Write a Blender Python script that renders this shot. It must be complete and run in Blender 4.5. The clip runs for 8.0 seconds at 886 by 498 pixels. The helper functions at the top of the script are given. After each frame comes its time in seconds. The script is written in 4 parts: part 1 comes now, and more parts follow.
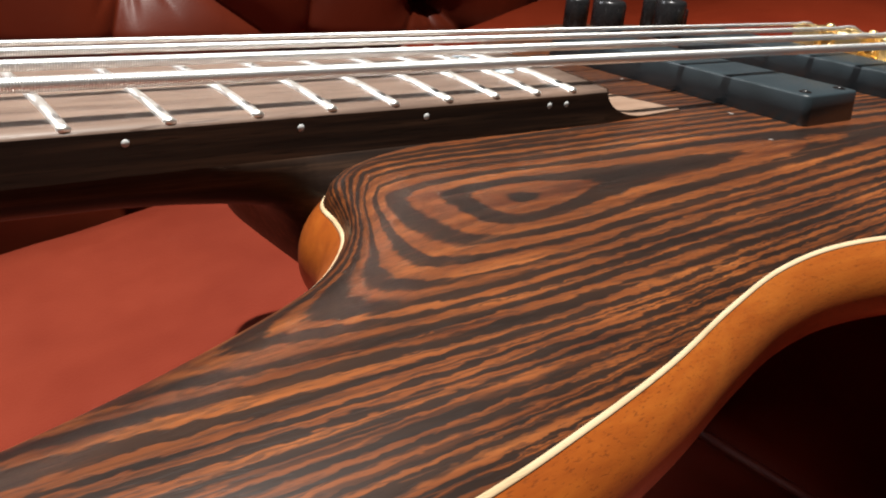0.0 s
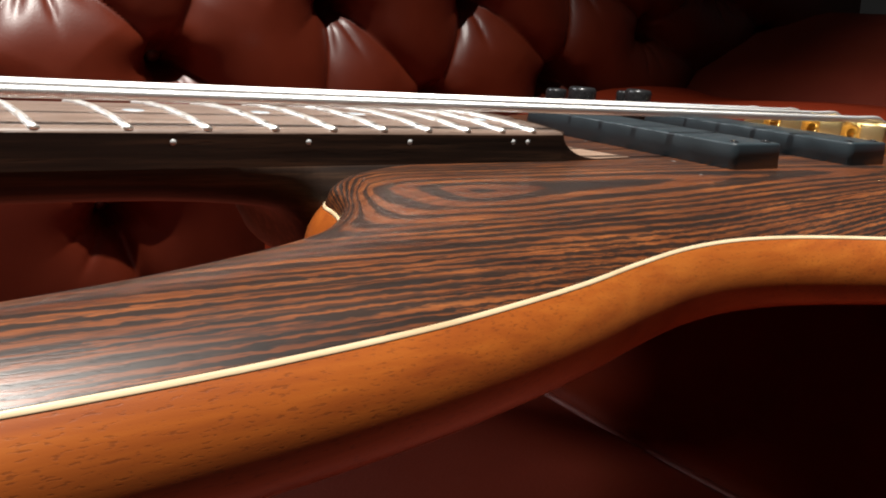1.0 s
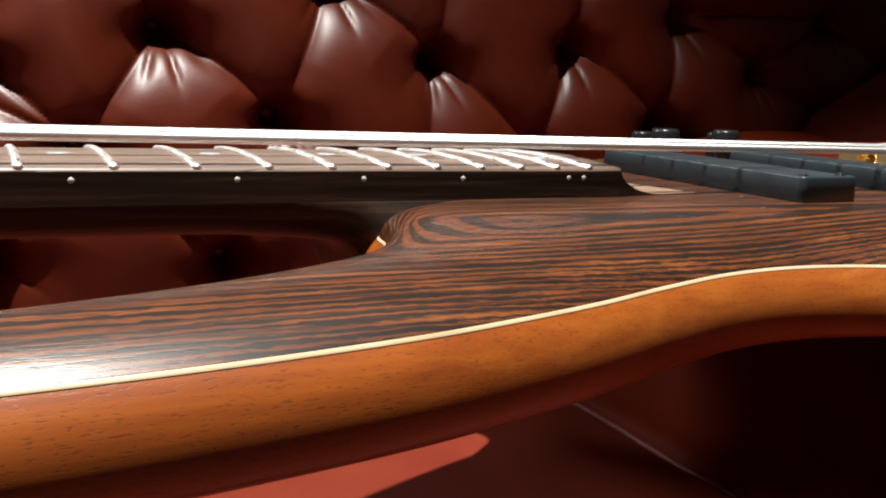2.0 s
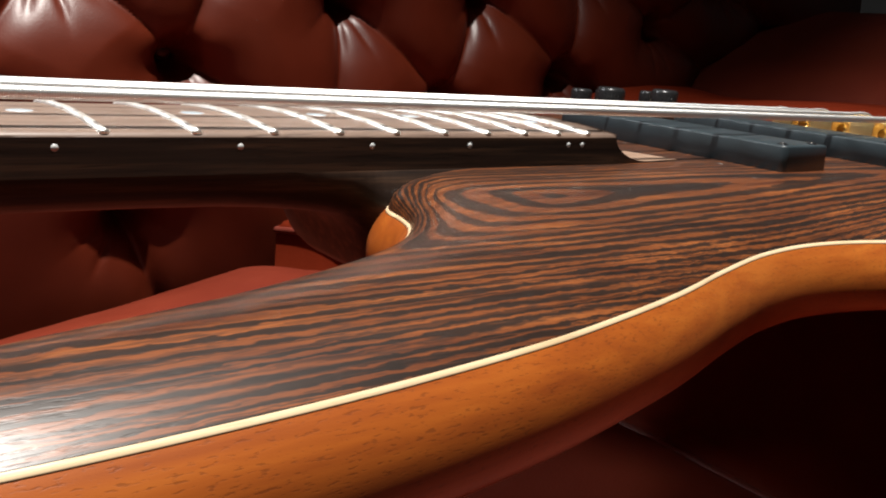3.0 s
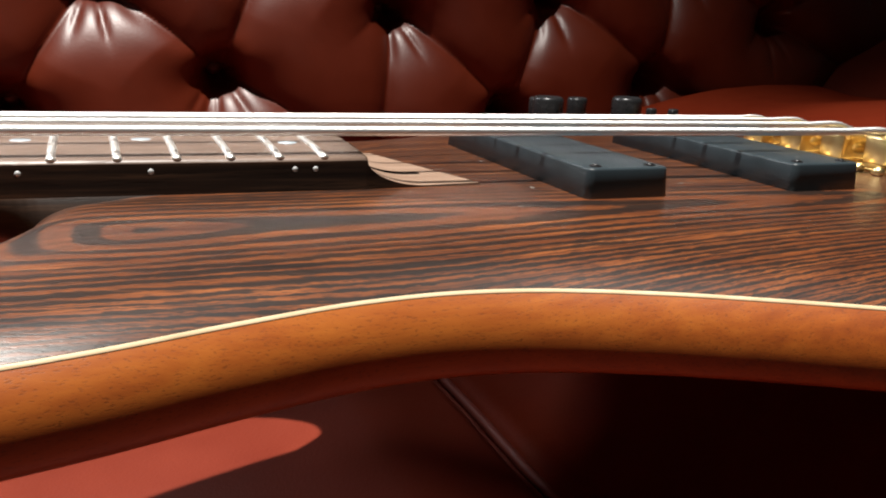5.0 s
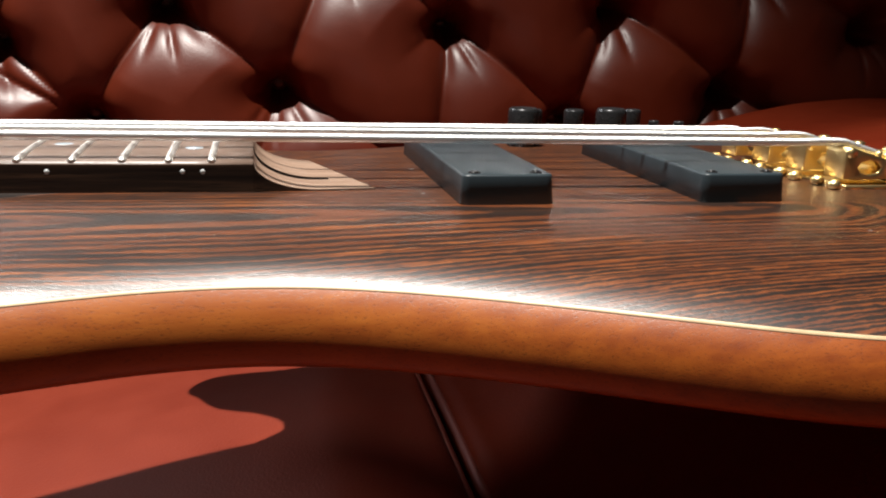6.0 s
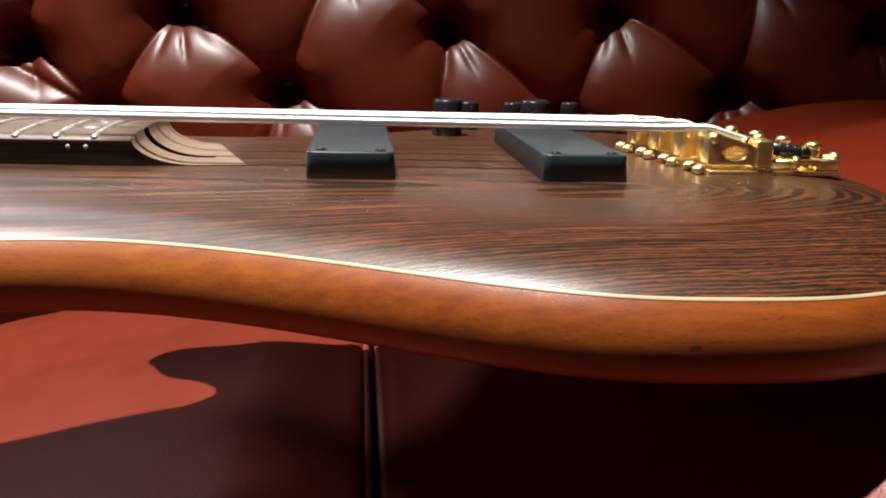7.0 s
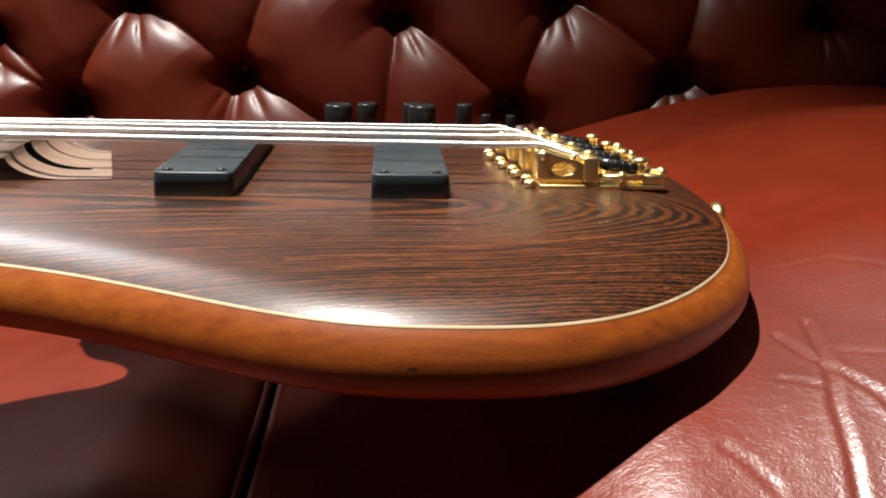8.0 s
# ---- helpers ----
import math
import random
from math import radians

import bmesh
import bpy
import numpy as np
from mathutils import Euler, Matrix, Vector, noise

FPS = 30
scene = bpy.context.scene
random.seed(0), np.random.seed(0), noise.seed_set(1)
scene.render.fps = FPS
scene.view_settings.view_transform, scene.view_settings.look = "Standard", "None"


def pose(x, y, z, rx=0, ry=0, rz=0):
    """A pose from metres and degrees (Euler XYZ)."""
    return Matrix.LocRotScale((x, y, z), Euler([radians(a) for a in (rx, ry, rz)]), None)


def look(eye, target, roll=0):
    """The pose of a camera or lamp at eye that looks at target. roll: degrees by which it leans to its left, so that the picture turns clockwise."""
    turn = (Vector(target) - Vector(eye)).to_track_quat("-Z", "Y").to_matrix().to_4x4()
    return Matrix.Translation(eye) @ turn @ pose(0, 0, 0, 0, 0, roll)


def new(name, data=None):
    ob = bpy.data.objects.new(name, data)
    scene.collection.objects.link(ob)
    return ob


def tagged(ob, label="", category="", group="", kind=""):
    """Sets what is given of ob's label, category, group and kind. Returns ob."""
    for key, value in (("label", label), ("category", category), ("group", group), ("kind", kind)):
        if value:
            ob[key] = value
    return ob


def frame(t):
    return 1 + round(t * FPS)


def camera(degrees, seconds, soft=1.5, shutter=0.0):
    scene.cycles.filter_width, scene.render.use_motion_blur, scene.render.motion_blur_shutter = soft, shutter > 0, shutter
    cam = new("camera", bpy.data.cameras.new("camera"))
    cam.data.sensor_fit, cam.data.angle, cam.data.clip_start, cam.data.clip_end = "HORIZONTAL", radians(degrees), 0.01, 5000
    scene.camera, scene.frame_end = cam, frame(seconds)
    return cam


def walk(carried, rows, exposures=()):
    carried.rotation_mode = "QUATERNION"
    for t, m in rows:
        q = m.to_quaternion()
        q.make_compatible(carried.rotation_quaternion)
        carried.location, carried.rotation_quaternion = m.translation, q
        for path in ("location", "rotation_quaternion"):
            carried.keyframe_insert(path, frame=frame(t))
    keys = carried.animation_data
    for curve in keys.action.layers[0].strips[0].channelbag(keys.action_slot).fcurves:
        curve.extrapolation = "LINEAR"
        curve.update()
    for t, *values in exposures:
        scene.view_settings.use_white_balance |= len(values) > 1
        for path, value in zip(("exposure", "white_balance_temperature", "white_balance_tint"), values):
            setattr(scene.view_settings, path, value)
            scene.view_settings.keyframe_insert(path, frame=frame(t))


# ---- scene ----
cam = camera(54.71, 8.0, soft=2.0)
# seconds, eye, yaw, pitch and roll in degrees
PATH = [
    (0, -0.38250, -0.18509, 0.60306, -39.468, -22.490, 5.547),
    (0.5, -0.40838, -0.20772, 0.58806, -40.469, -17.148, 5.595),
    (1, -0.40551, -0.23266, 0.58591, -37.836, -14.025, 5.132),
    (1.5, -0.37135, -0.26228, 0.58782, -29.021, -11.822, 3.753),
    (1.7, -0.37653, -0.26418, 0.58128, -27.019, -10.278, 2.672),
    (2.8, -0.43120, -0.21337, 0.59144, -38.581, -14.048, 5.184),
    (3, -0.41912, -0.21557, 0.58493, -38.817, -14.083, 5.265),
    (3.5, -0.38787, -0.20857, 0.59622, -38.988, -15.478, 5.445),
    (4, -0.34946, -0.22190, 0.59933, -35.603, -16.512, 4.835),
    (4.5, -0.31958, -0.24468, 0.59626, -28.617, -16.070, 3.570),
    (5, -0.27862, -0.27052, 0.59928, -22.858, -15.199, 2.903),
    (5.2, -0.26230, -0.27560, 0.60055, -21.095, -15.318, 2.376),
    (6.3, -0.17793, -0.31308, 0.59905, -9.417, -14.170, 1.989),
    (6.5, -0.16283, -0.31942, 0.59617, -8.128, -14.190, 2.035),
    (7, -0.12468, -0.33712, 0.59552, -5.791, -13.988, 1.554),
    (7.5, -0.08328, -0.35570, 0.60657, -5.255, -13.762, 1.644),
    (8, -0.05641, -0.36571, 0.62316, -3.879, -16.814, 1.460),
]


def aimed(x, y, z, yaw, pitch, roll):
    a, b = radians(yaw), radians(pitch)
    way = Vector((-math.sin(a) * math.cos(b), math.cos(a) * math.cos(b), math.sin(b)))
    return look((x, y, z), Vector((x, y, z)) + way, roll)


walk(cam, [(t, aimed(*row)) for t, *row in PATH])

from mathutils.geometry import delaunay_2d_cdt

# ---------------------------------------------------------------- light
HEART = (-0.2670, -0.0700)  # the middle of the top plate's oval figure
TOP = 0.55  # height of the guitar's top plate above the floor

world = bpy.data.worlds.new("room_air")
scene.world = world
world.use_nodes = True
world.node_tree.nodes["Background"].inputs[0].default_value = (0.9, 0.95, 1.0, 1)
world.node_tree.nodes["Background"].inputs[1].default_value = 0.0007

LAMP_AT = (-0.46, -0.15, TOP + 1.55)
lamp_data = bpy.data.lights.new("ceiling_lamp", "SPOT")
lamp_data.energy, lamp_data.shadow_soft_size, lamp_data.color = 350.0, 0.018, (1.0, 0.955, 0.89)
lamp_data.spot_size, lamp_data.spot_blend = radians(70), 0.9
new("ceiling_lamp", lamp_data).matrix_world = look(LAMP_AT, (-0.43, -0.24, TOP - 0.1))

# daylight from a window in the wall behind the sofa
window_data = bpy.data.lights.new("window_light", "AREA")
window_data.shape, window_data.size, window_data.size_y = "RECTANGLE", 0.72, 0.7
window_data.energy, window_data.color = 31.0, (0.95, 0.97, 1.0)
new("window_light", window_data).matrix_world = look((-1.02, 1.09, TOP + 0.86), (-0.15, -0.12, TOP))

# unseen cool fill lamp overhead, added for the glare along the guitar's edge
fill_data = bpy.data.lights.new("overhead_fill", "AREA")
fill_data.shape, fill_data.size, fill_data.size_y = "RECTANGLE", 0.7, 0.5
fill_data.energy, fill_data.color = 3.0, (0.93, 0.97, 1.0)
new("overhead_fill", fill_data).matrix_world = look((-1.15, -0.05, 2.46), (-0.25, -0.05, TOP))

scene.view_settings.exposure = 0.0


# ---------------------------------------------------------------- materials
class Nodes:
    """A short way to write a node tree."""

    def __init__(self, name):
        self.mat = bpy.data.materials.new(name)
        self.mat.use_nodes = True
        self.tree = self.mat.node_tree
        self.bsdf = self.tree.nodes["Principled BSDF"]

    def node(self, kind, operation="", data_type="", blend_type="", feature=""):
        made = self.tree.nodes.new(kind)
        if operation:
            made.operation = operation
        if data_type:
            made.data_type = data_type
        if blend_type:
            made.blend_type = blend_type
        if feature:
            made.feature = feature
        return made

    def put(self, value, socket):
        if isinstance(value, bpy.types.NodeSocket):
            self.tree.links.new(value, socket)
        elif value is not None:
            socket.default_value = value

    def math(self, op, a, b=None, c=None):
        made = self.node("ShaderNodeMath", operation=op)
        for n, v in enumerate((a, b, c)):
            self.put(v, made.inputs[n])
        return made.outputs[0]

    def coords(self, scale=(1, 1, 1), move=(0, 0, 0)):
        tc = self.node("ShaderNodeTexCoord")
        mp = self.node("ShaderNodeMapping")
        mp.inputs["Scale"].default_value, mp.inputs["Location"].default_value = scale, move
        self.tree.links.new(tc.outputs["Object"], mp.inputs["Vector"])
        return mp.outputs[0]

    def split(self, vec):
        made = self.node("ShaderNodeSeparateXYZ")
        self.put(vec, made.inputs[0])
        return made.outputs

    def noise(self, vec, scale, detail=3.0, rough=0.55, twist=0.0):
        made = self.node("ShaderNodeTexNoise")
        self.put(vec, made.inputs["Vector"])
        made.inputs["Scale"].default_value, made.inputs["Detail"].default_value = scale, detail
        made.inputs["Roughness"].default_value, made.inputs["Distortion"].default_value = rough, twist
        return made.outputs["Fac"]

    def cells(self, vec, scale, feature="F1"):
        made = self.node("ShaderNodeTexVoronoi", feature=feature)
        self.put(vec, made.inputs["Vector"])
        made.inputs["Scale"].default_value = scale
        return made.outputs["Distance"]

    def ramp(self, fac, stops):
        made = self.node("ShaderNodeValToRGB")
        ramp = made.color_ramp
        while len(ramp.elements) < len(stops):
            ramp.elements.new(0.5)
        for e, (at, col) in zip(ramp.elements, stops):
            e.position = at
            e.color = (*col, 1) if not isinstance(col, float) else (col, col, col, 1)
        self.put(fac, made.inputs[0])
        return made.outputs[0]

    def mix(self, fac, a, b, how="MIX"):
        made = self.node("ShaderNodeMix", data_type="RGBA", blend_type=how)
        self.put(fac, made.inputs[0])
        for v, n in ((a, 6), (b, 7)):
            self.put((*v, 1) if isinstance(v, tuple) else v, made.inputs[n])
        return made.outputs[2]

    def bump(self, height, strength, distance=0.001, below=None):
        made = self.node("ShaderNodeBump")
        made.inputs["Strength"].default_value, made.inputs["Distance"].default_value = strength, distance
        self.put(height, made.inputs["Height"])
        self.put(below, made.inputs["Normal"])
        return made.outputs[0]

    def done(self, color=None, rough=None, metal=0.0, normal=None, spec=0.5, coat=0.0, coat_rough=0.1, coat_ior=1.5):
        b = self.bsdf.inputs
        self.put((*color, 1) if isinstance(color, tuple) else color, b["Base Color"])
        self.put(rough, b["Roughness"])
        b["Metallic"].default_value = metal
        b["Specular IOR Level"].default_value = spec
        self.put(coat, b["Coat Weight"])
        b["Coat Roughness"].default_value, b["Coat IOR"].default_value = coat_rough, coat_ior
        self.put(normal, b["Normal"])
        self.put(normal, b["Coat Normal"])
        return self.mat


def figured_wood():
    """Dark striped tropical wood, flat sawn: long ovals round one heart, straight lines away from it."""
    n = Nodes("figured_wood")
    p = n.coords()
    x, y, z = n.split(p)

    def about(value, amount):
        return n.math("MULTIPLY", n.math("SUBTRACT", value, 0.5), amount)

    def at(u, v):
        made = n.node("ShaderNodeCombineXYZ")
        n.put(u, made.inputs[0])
        n.put(v, made.inputs[1])
        return made.outputs[0]

    # the lines rise slowly towards the strings, then run along them
    bend = n.math("MULTIPLY", n.math("TANH", n.math("DIVIDE", n.math("ADD", x, HEART[0] * -1), 0.10)), 0.0045)
    y = n.math("ADD", n.math("SUBTRACT", y, bend), n.math("MULTIPLY", z, 1.0))

    def heart(cx, cy):
        """Blunt to the neck's side; towards the tail a row of long tongues, closer together past the bridge."""
        dx, dy = n.math("SUBTRACT", x, cx), n.math("ABSOLUTE", n.math("SUBTRACT", y, cy))
        back = n.math("MAXIMUM", n.math("MULTIPLY", dx, -1.0), 0.0)
        back = n.math("DIVIDE", n.math("MULTIPLY", back, 0.78), n.math("ADD", n.math("DIVIDE", back, 0.075), 1.0))
        blunt = n.math("POWER", n.math("ADD", n.math("POWER", back, 4.5), n.math("POWER", dy, 4.5)), 1.0 / 4.5)
        tail = n.math("MULTIPLY", n.math("MAXIMUM", n.math("SUBTRACT", x, -0.03), 0.0), 0.34)
        ahead = n.math("MAXIMUM", dx, 0.0)
        first = n.math("MULTIPLY", n.math("SUBTRACT", 1.0, n.math("EXPONENT", n.math("DIVIDE", ahead, -0.012))), 0.0065)
        ahead = n.math("ADD", n.math("ADD", n.math("MULTIPLY", ahead, 0.058), first), tail)
        long = n.math("POWER", n.math("ADD", n.math("POWER", ahead, 1.8), n.math("POWER", dy, 1.8)), 1.0 / 1.8)
        before = n.math("LESS_THAN", dx, 0.0)
        return n.math("ADD", n.math("MULTIPLY", blunt, before), n.math("MULTIPLY", long, n.math("SUBTRACT", 1.0, before)))

    def spot(cx, cy, wide, high):
        dx = n.math("DIVIDE", n.math("SUBTRACT", x, cx), wide)
        dy = n.math("DIVIDE", n.math("SUBTRACT", y, cy), high)
        d2 = n.math("ADD", n.math("MULTIPLY", dx, dx), n.math("MULTIPLY", dy, dy))
        return n.math("EXPONENT", n.math("MULTIPLY", d2, -1.0))

    near = heart(*HEART)
    r = n.math("ADD", near, n.math("MULTIPLY", n.math("MULTIPLY", n.math("MAXIMUM", n.math("SUBTRACT", -0.0030, z), 0.0), 3.8), spot(-0.300, -0.055, 0.035, 0.035)))
    r = n.math("ADD", r, about(n.noise(n.coords((5, 22, 22)), 1.0, 2.0), 0.0032))
    r = n.math("ADD", r, about(n.noise(n.coords((14, 190, 190)), 1.0, 3.0), 0.0016))
    r = n.math("ADD", r, about(n.noise(n.coords((190, 900, 900)), 1.0, 2.0), 0.0019))
    r = n.math("MAXIMUM", r, 0.0)
    turns = n.math("ADD", n.math("MULTIPLY", r, 70.0), n.math("DIVIDE", n.math("MULTIPLY", n.math("MULTIPLY", r, r), 4500.0), n.math("ADD", n.math("MULTIPLY", r, 6.0), 1.0)))
    away = n.ramp(r, [(0.012, 0.25), (0.034, 1.0)])
    turns = n.math("ADD", turns, n.math("MULTIPLY", away, about(n.noise(at(n.math("MULTIPLY", x, 6.0), n.math("MULTIPLY", turns, 0.55)), 1.0, 3.0), 1.7)))
    rings = n.math("ABSOLUTE", n.math("SUBTRACT", n.math("FRACT", turns), 0.5))
    width = n.noise(at(n.math("MULTIPLY", x, 26.0), n.math("MULTIPLY", turns, 1.3)), 1.0, 2.0)
    light = n.ramp(n.math("SUBTRACT", 0.5, n.math("ADD", rings, about(width, 0.62))), [(0.205, 0.0), (0.300, 1.0)])
    thin = n.math("ABSOLUTE", n.math("SUBTRACT", n.math("FRACT", n.math("MULTIPLY", turns, 2.9)), 0.5))
    some = n.ramp(n.noise(at(n.math("MULTIPLY", x, 20.0), n.math("MULTIPLY", turns, 1.0)), 1.0, 2.0), [(0.40, 0.0), (0.58, 0.75)])
    light = n.math("MULTIPLY", light, n.math("SUBTRACT", 1.0, n.math("MULTIPLY", n.math("MULTIPLY", some, away), n.ramp(thin, [(0.12, 1.0), (0.26, 0.0)]))))
    # fine dark lines within the pale ones, and pale flecks within the dark
    hair = n.noise(n.coords((22, 1150, 1150), (1, 7, 0)), 1.0, 3.0)
    light = n.math("MULTIPLY", light, n.ramp(hair, [(0.34, 0.5), (0.46, 1.0)]))
    light = n.math("MAXIMUM", light, n.math("MULTIPLY", n.ramp(hair, [(0.60, 0.0), (0.68, 1.0)]), 0.45))
    hue = n.noise(n.coords((18, 240, 240), (5, 0, 0)), 1.0, 3.0)
    tan = n.ramp(hue, [(0.3, (0.0540, 0.0130, 0.0038)), (0.55, (0.1280, 0.0360, 0.0090)), (0.75, (0.2300, 0.0720, 0.0180))])
    dark = n.ramp(hue, [(0.3, (0.006, 0.0032, 0.0022)), (0.75, (0.025, 0.0110, 0.0060))])
    # fainter light towards the tail, painted into the wood: darker and redder there
    tail_shade = n.math("MINIMUM", n.math("MAXIMUM", n.math("MULTIPLY", n.math("ADD", x, n.math("ADD", 0.20, about(n.noise(n.coords((9, 30, 30), (3, 1, 0)), 1.0, 3.0), 0.10))), 4.5), 0.0), 1.0)
    tan = n.mix(n.math("MULTIPLY", tail_shade, 0.55), tan, (0.1200, 0.0300, 0.0070))
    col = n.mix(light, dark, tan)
    pore = n.ramp(n.noise(n.coords((210, 2300, 2300)), 1.0, 2.0), [(0.36, 0.0), (0.46, 1.0)])
    col = n.mix(n.math("MULTIPLY", n.math("SUBTRACT", 1.0, pore), 0.55), col, (0.012, 0.006, 0.004))
    lint = n.ramp(n.noise(n.coords((1, 1, 1), (0.3, 0.7, 0.1)), 210.0, 1.0), [(0.81, 0.0), (0.84, 1.0)])
    col = n.mix(n.math("MULTIPLY", lint, 0.6), col, (0.34, 0.32, 0.30))
    rough = n.math("ADD", 0.48, n.math("MULTIPLY", n.math("SUBTRACT", 1.0, pore), 0.22))
    h = n.math("ADD", n.math("MULTIPLY", pore, 0.75), n.math("MULTIPLY", light, 0.25))
    return n.done(col, rough, normal=n.bump(h, 0.09, 0.0003), spec=0.10, coat=0.95, coat_rough=0.315, coat_ior=1.55)


def straight_wood(name, dark, mid, pale, rough, grain=(14, 420, 420), pores=0.5, pore_color=(0.02, 0.008, 0.004), bump=0.25, stripe=0.6, spec=0.5, dents=(), coat=0.0, vessels=(90, 1500, 1500)):
    n = Nodes(name)
    a = n.noise(n.coords(grain), 1.0, 4.0, 0.6)
    b = n.noise(n.coords((3, 9, 9)), 1.0, 2.0)
    c = n.noise(n.coords(vessels), 1.0, 2.0)
    f = n.math("ADD", n.math("MULTIPLY", a, stripe), n.math("MULTIPLY", b, 1.0 - stripe))
    col = n.ramp(f, [(0.34, dark), (0.5, mid), (0.66, pale)])
    pore = n.ramp(c, [(0.33, 0.0), (0.42, 1.0)])
    col = n.mix(n.math("MULTIPLY", n.math("SUBTRACT", 1.0, pore), pores), col, pore_color)
    for at, size, tone in dents:  # small knocks in the finish
        away = n.node("ShaderNodeVectorMath", operation="DISTANCE")
        n.put(n.coords((0.45, 1, 1)), away.inputs[0])
        away.inputs[1].default_value = (at[0] * 0.45, at[1], at[2])
        ragged = n.math("ADD", away.outputs["Value"], n.math("MULTIPLY", n.math("SUBTRACT", n.noise(n.coords(), 700.0), 0.5), size))
        col = n.mix(n.math("MULTIPLY", n.ramp(n.math("DIVIDE", ragged, size), [(0.7, 1.0), (1.0, 0.0)]), 0.75), col, tone)
    r = n.math("ADD", rough, n.math("MULTIPLY", n.math("SUBTRACT", b, 0.5), 0.16))
    h = n.math("ADD", pore, n.math("MULTIPLY", a, 0.3))
    return n.done(col, r, normal=n.bump(h, bump, 0.0003), spec=spec, coat=coat, coat_rough=0.36, coat_ior=1.5)


def leather(name, deep, mid, rough, wear=0.2, crease=0.0, bump=0.22, spec=0.5, sheen_spot=None, coat=0.0):
    n = Nodes(name)
    p = n.coords()
    cloud = n.noise(p, 7.0, 4.0)
    patch = n.noise(p, 40.0, 3.0)
    f = n.math("ADD", n.math("MULTIPLY", cloud, 0.7), n.math("MULTIPLY", patch, 0.3))
    col = n.ramp(f, [(0.3, deep), (0.7, mid)])
    pebble = n.cells(n.coords((1, 1, 1)), 950.0)
    pebble2 = n.cells(n.coords((1, 1.4, 1), (2, 3, 1)), 430.0)
    grain = n.math("ADD", n.math("MULTIPLY", pebble, 0.6), n.math("MULTIPLY", pebble2, 0.4))
    h = grain
    if crease:  # a net of short fine wrinkles
        fine = n.noise(n.coords((1, 1.5, 1)), 190.0, 4.0, 0.6, 0.8)
        ridge = n.math("SUBTRACT", 1.0, n.math("MULTIPLY", n.math("ABSOLUTE", n.math("SUBTRACT", fine, 0.5)), 5.0))
        ridge = n.math("MAXIMUM", ridge, 0.0)
        h = n.math("ADD", n.math("MULTIPLY", grain, 0.45), n.math("MULTIPLY", ridge, crease))
    scuff = n.ramp(n.noise(n.coords((25, 60, 60)), 1.0, 5.0, 0.7), [(0.66, 0.0), (0.74, 1.0)])
    col = n.mix(n.math("MULTIPLY", scuff, wear), col, (0.30, 0.15, 0.11))
    if sheen_spot:  # extra gloss round one spot, placed where the camera sees the seat's sheen
        away = n.node("ShaderNodeVectorMath", operation="DISTANCE")
        n.put(n.coords((1, 1, 0)), away.inputs[0])
        away.inputs[1].default_value = (*sheen_spot[0], 0)
        ragged = n.math("ADD", away.outputs["Value"], n.math("MULTIPLY", n.math("SUBTRACT", cloud, 0.5), 0.10))
        coat = n.ramp(n.math("DIVIDE", ragged, sheen_spot[1]), [(0.40, 1.0), (1.0, 0.0)])
    r = n.math("ADD", rough, n.math("MULTIPLY", n.math("SUBTRACT", patch, 0.5), 0.18))
    return n.done(col, r, normal=n.bump(h, bump, 0.0006), spec=spec, coat=coat, coat_rough=0.42 if sheen_spot else 0.37, coat_ior=2.4 if sheen_spot else 1.5)


def plain(name, color, rough, metal=0.0, spread=0.12, grain=500.0, bump=0.06, spec=0.5, coat=0.0):
    n = Nodes(name)
    f = n.noise(n.coords(), grain, 3.0)
    s = n.noise(n.coords(), grain * 0.07, 3.0)
    low = tuple(c * (1 - spread) for c in color)
    high = tuple(min(c * (1 + spread), 1.0) for c in color)
    col = n.mix(s, low, high)
    r = n.math("ADD", rough - 0.05, n.math("MULTIPLY", f, 0.10))
    return n.done(col, r, metal, n.bump(f, bump, 0.0003), spec, coat)


def wound_string():
    n = Nodes("wound_steel")
    x, y, z = n.split(n.coords())
    wind = n.math("SINE", n.math("MULTIPLY", x, 2 * math.pi / 0.0005))
    smear = n.noise(n.coords((30, 900, 900)), 1.0, 2.0)
    col = n.mix(smear, (0.84, 0.84, 0.84), (0.95, 0.95, 0.94))
    return n.done(col, 0.42, 1.0, n.bump(wind, 0.5, 0.00012))


WOOD_TOP = figured_wood()
MAHOGANY = straight_wood("mahogany", (0.1750, 0.0350, 0.0048), (0.2600, 0.0620, 0.0072), (0.3350, 0.0950, 0.0118), 0.42, (20, 300, 300), 0.40, (0.0500, 0.0120, 0.0040), 0.12, 0.50, 0.40, (((-0.116, -0.1415, -0.0175), 0.0011, (0.34, 0.15, 0.050)), ((-0.050, -0.164, -0.0205), 0.0009, (0.02, 0.008, 0.004))), 0.40, (520, 2600, 2600))
MAPLE = straight_wood("maple_binding", (0.42, 0.30, 0.17), (0.52, 0.39, 0.24), (0.60, 0.47, 0.31), 0.40, (30, 300, 300), 0.1, (0.2, 0.13, 0.07), 0.1)
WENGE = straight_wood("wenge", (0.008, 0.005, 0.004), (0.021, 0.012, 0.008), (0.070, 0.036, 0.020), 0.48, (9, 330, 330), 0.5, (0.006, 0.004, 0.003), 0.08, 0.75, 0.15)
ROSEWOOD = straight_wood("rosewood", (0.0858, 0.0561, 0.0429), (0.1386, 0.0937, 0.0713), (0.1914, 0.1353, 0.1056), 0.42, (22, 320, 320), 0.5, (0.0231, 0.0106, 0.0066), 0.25)
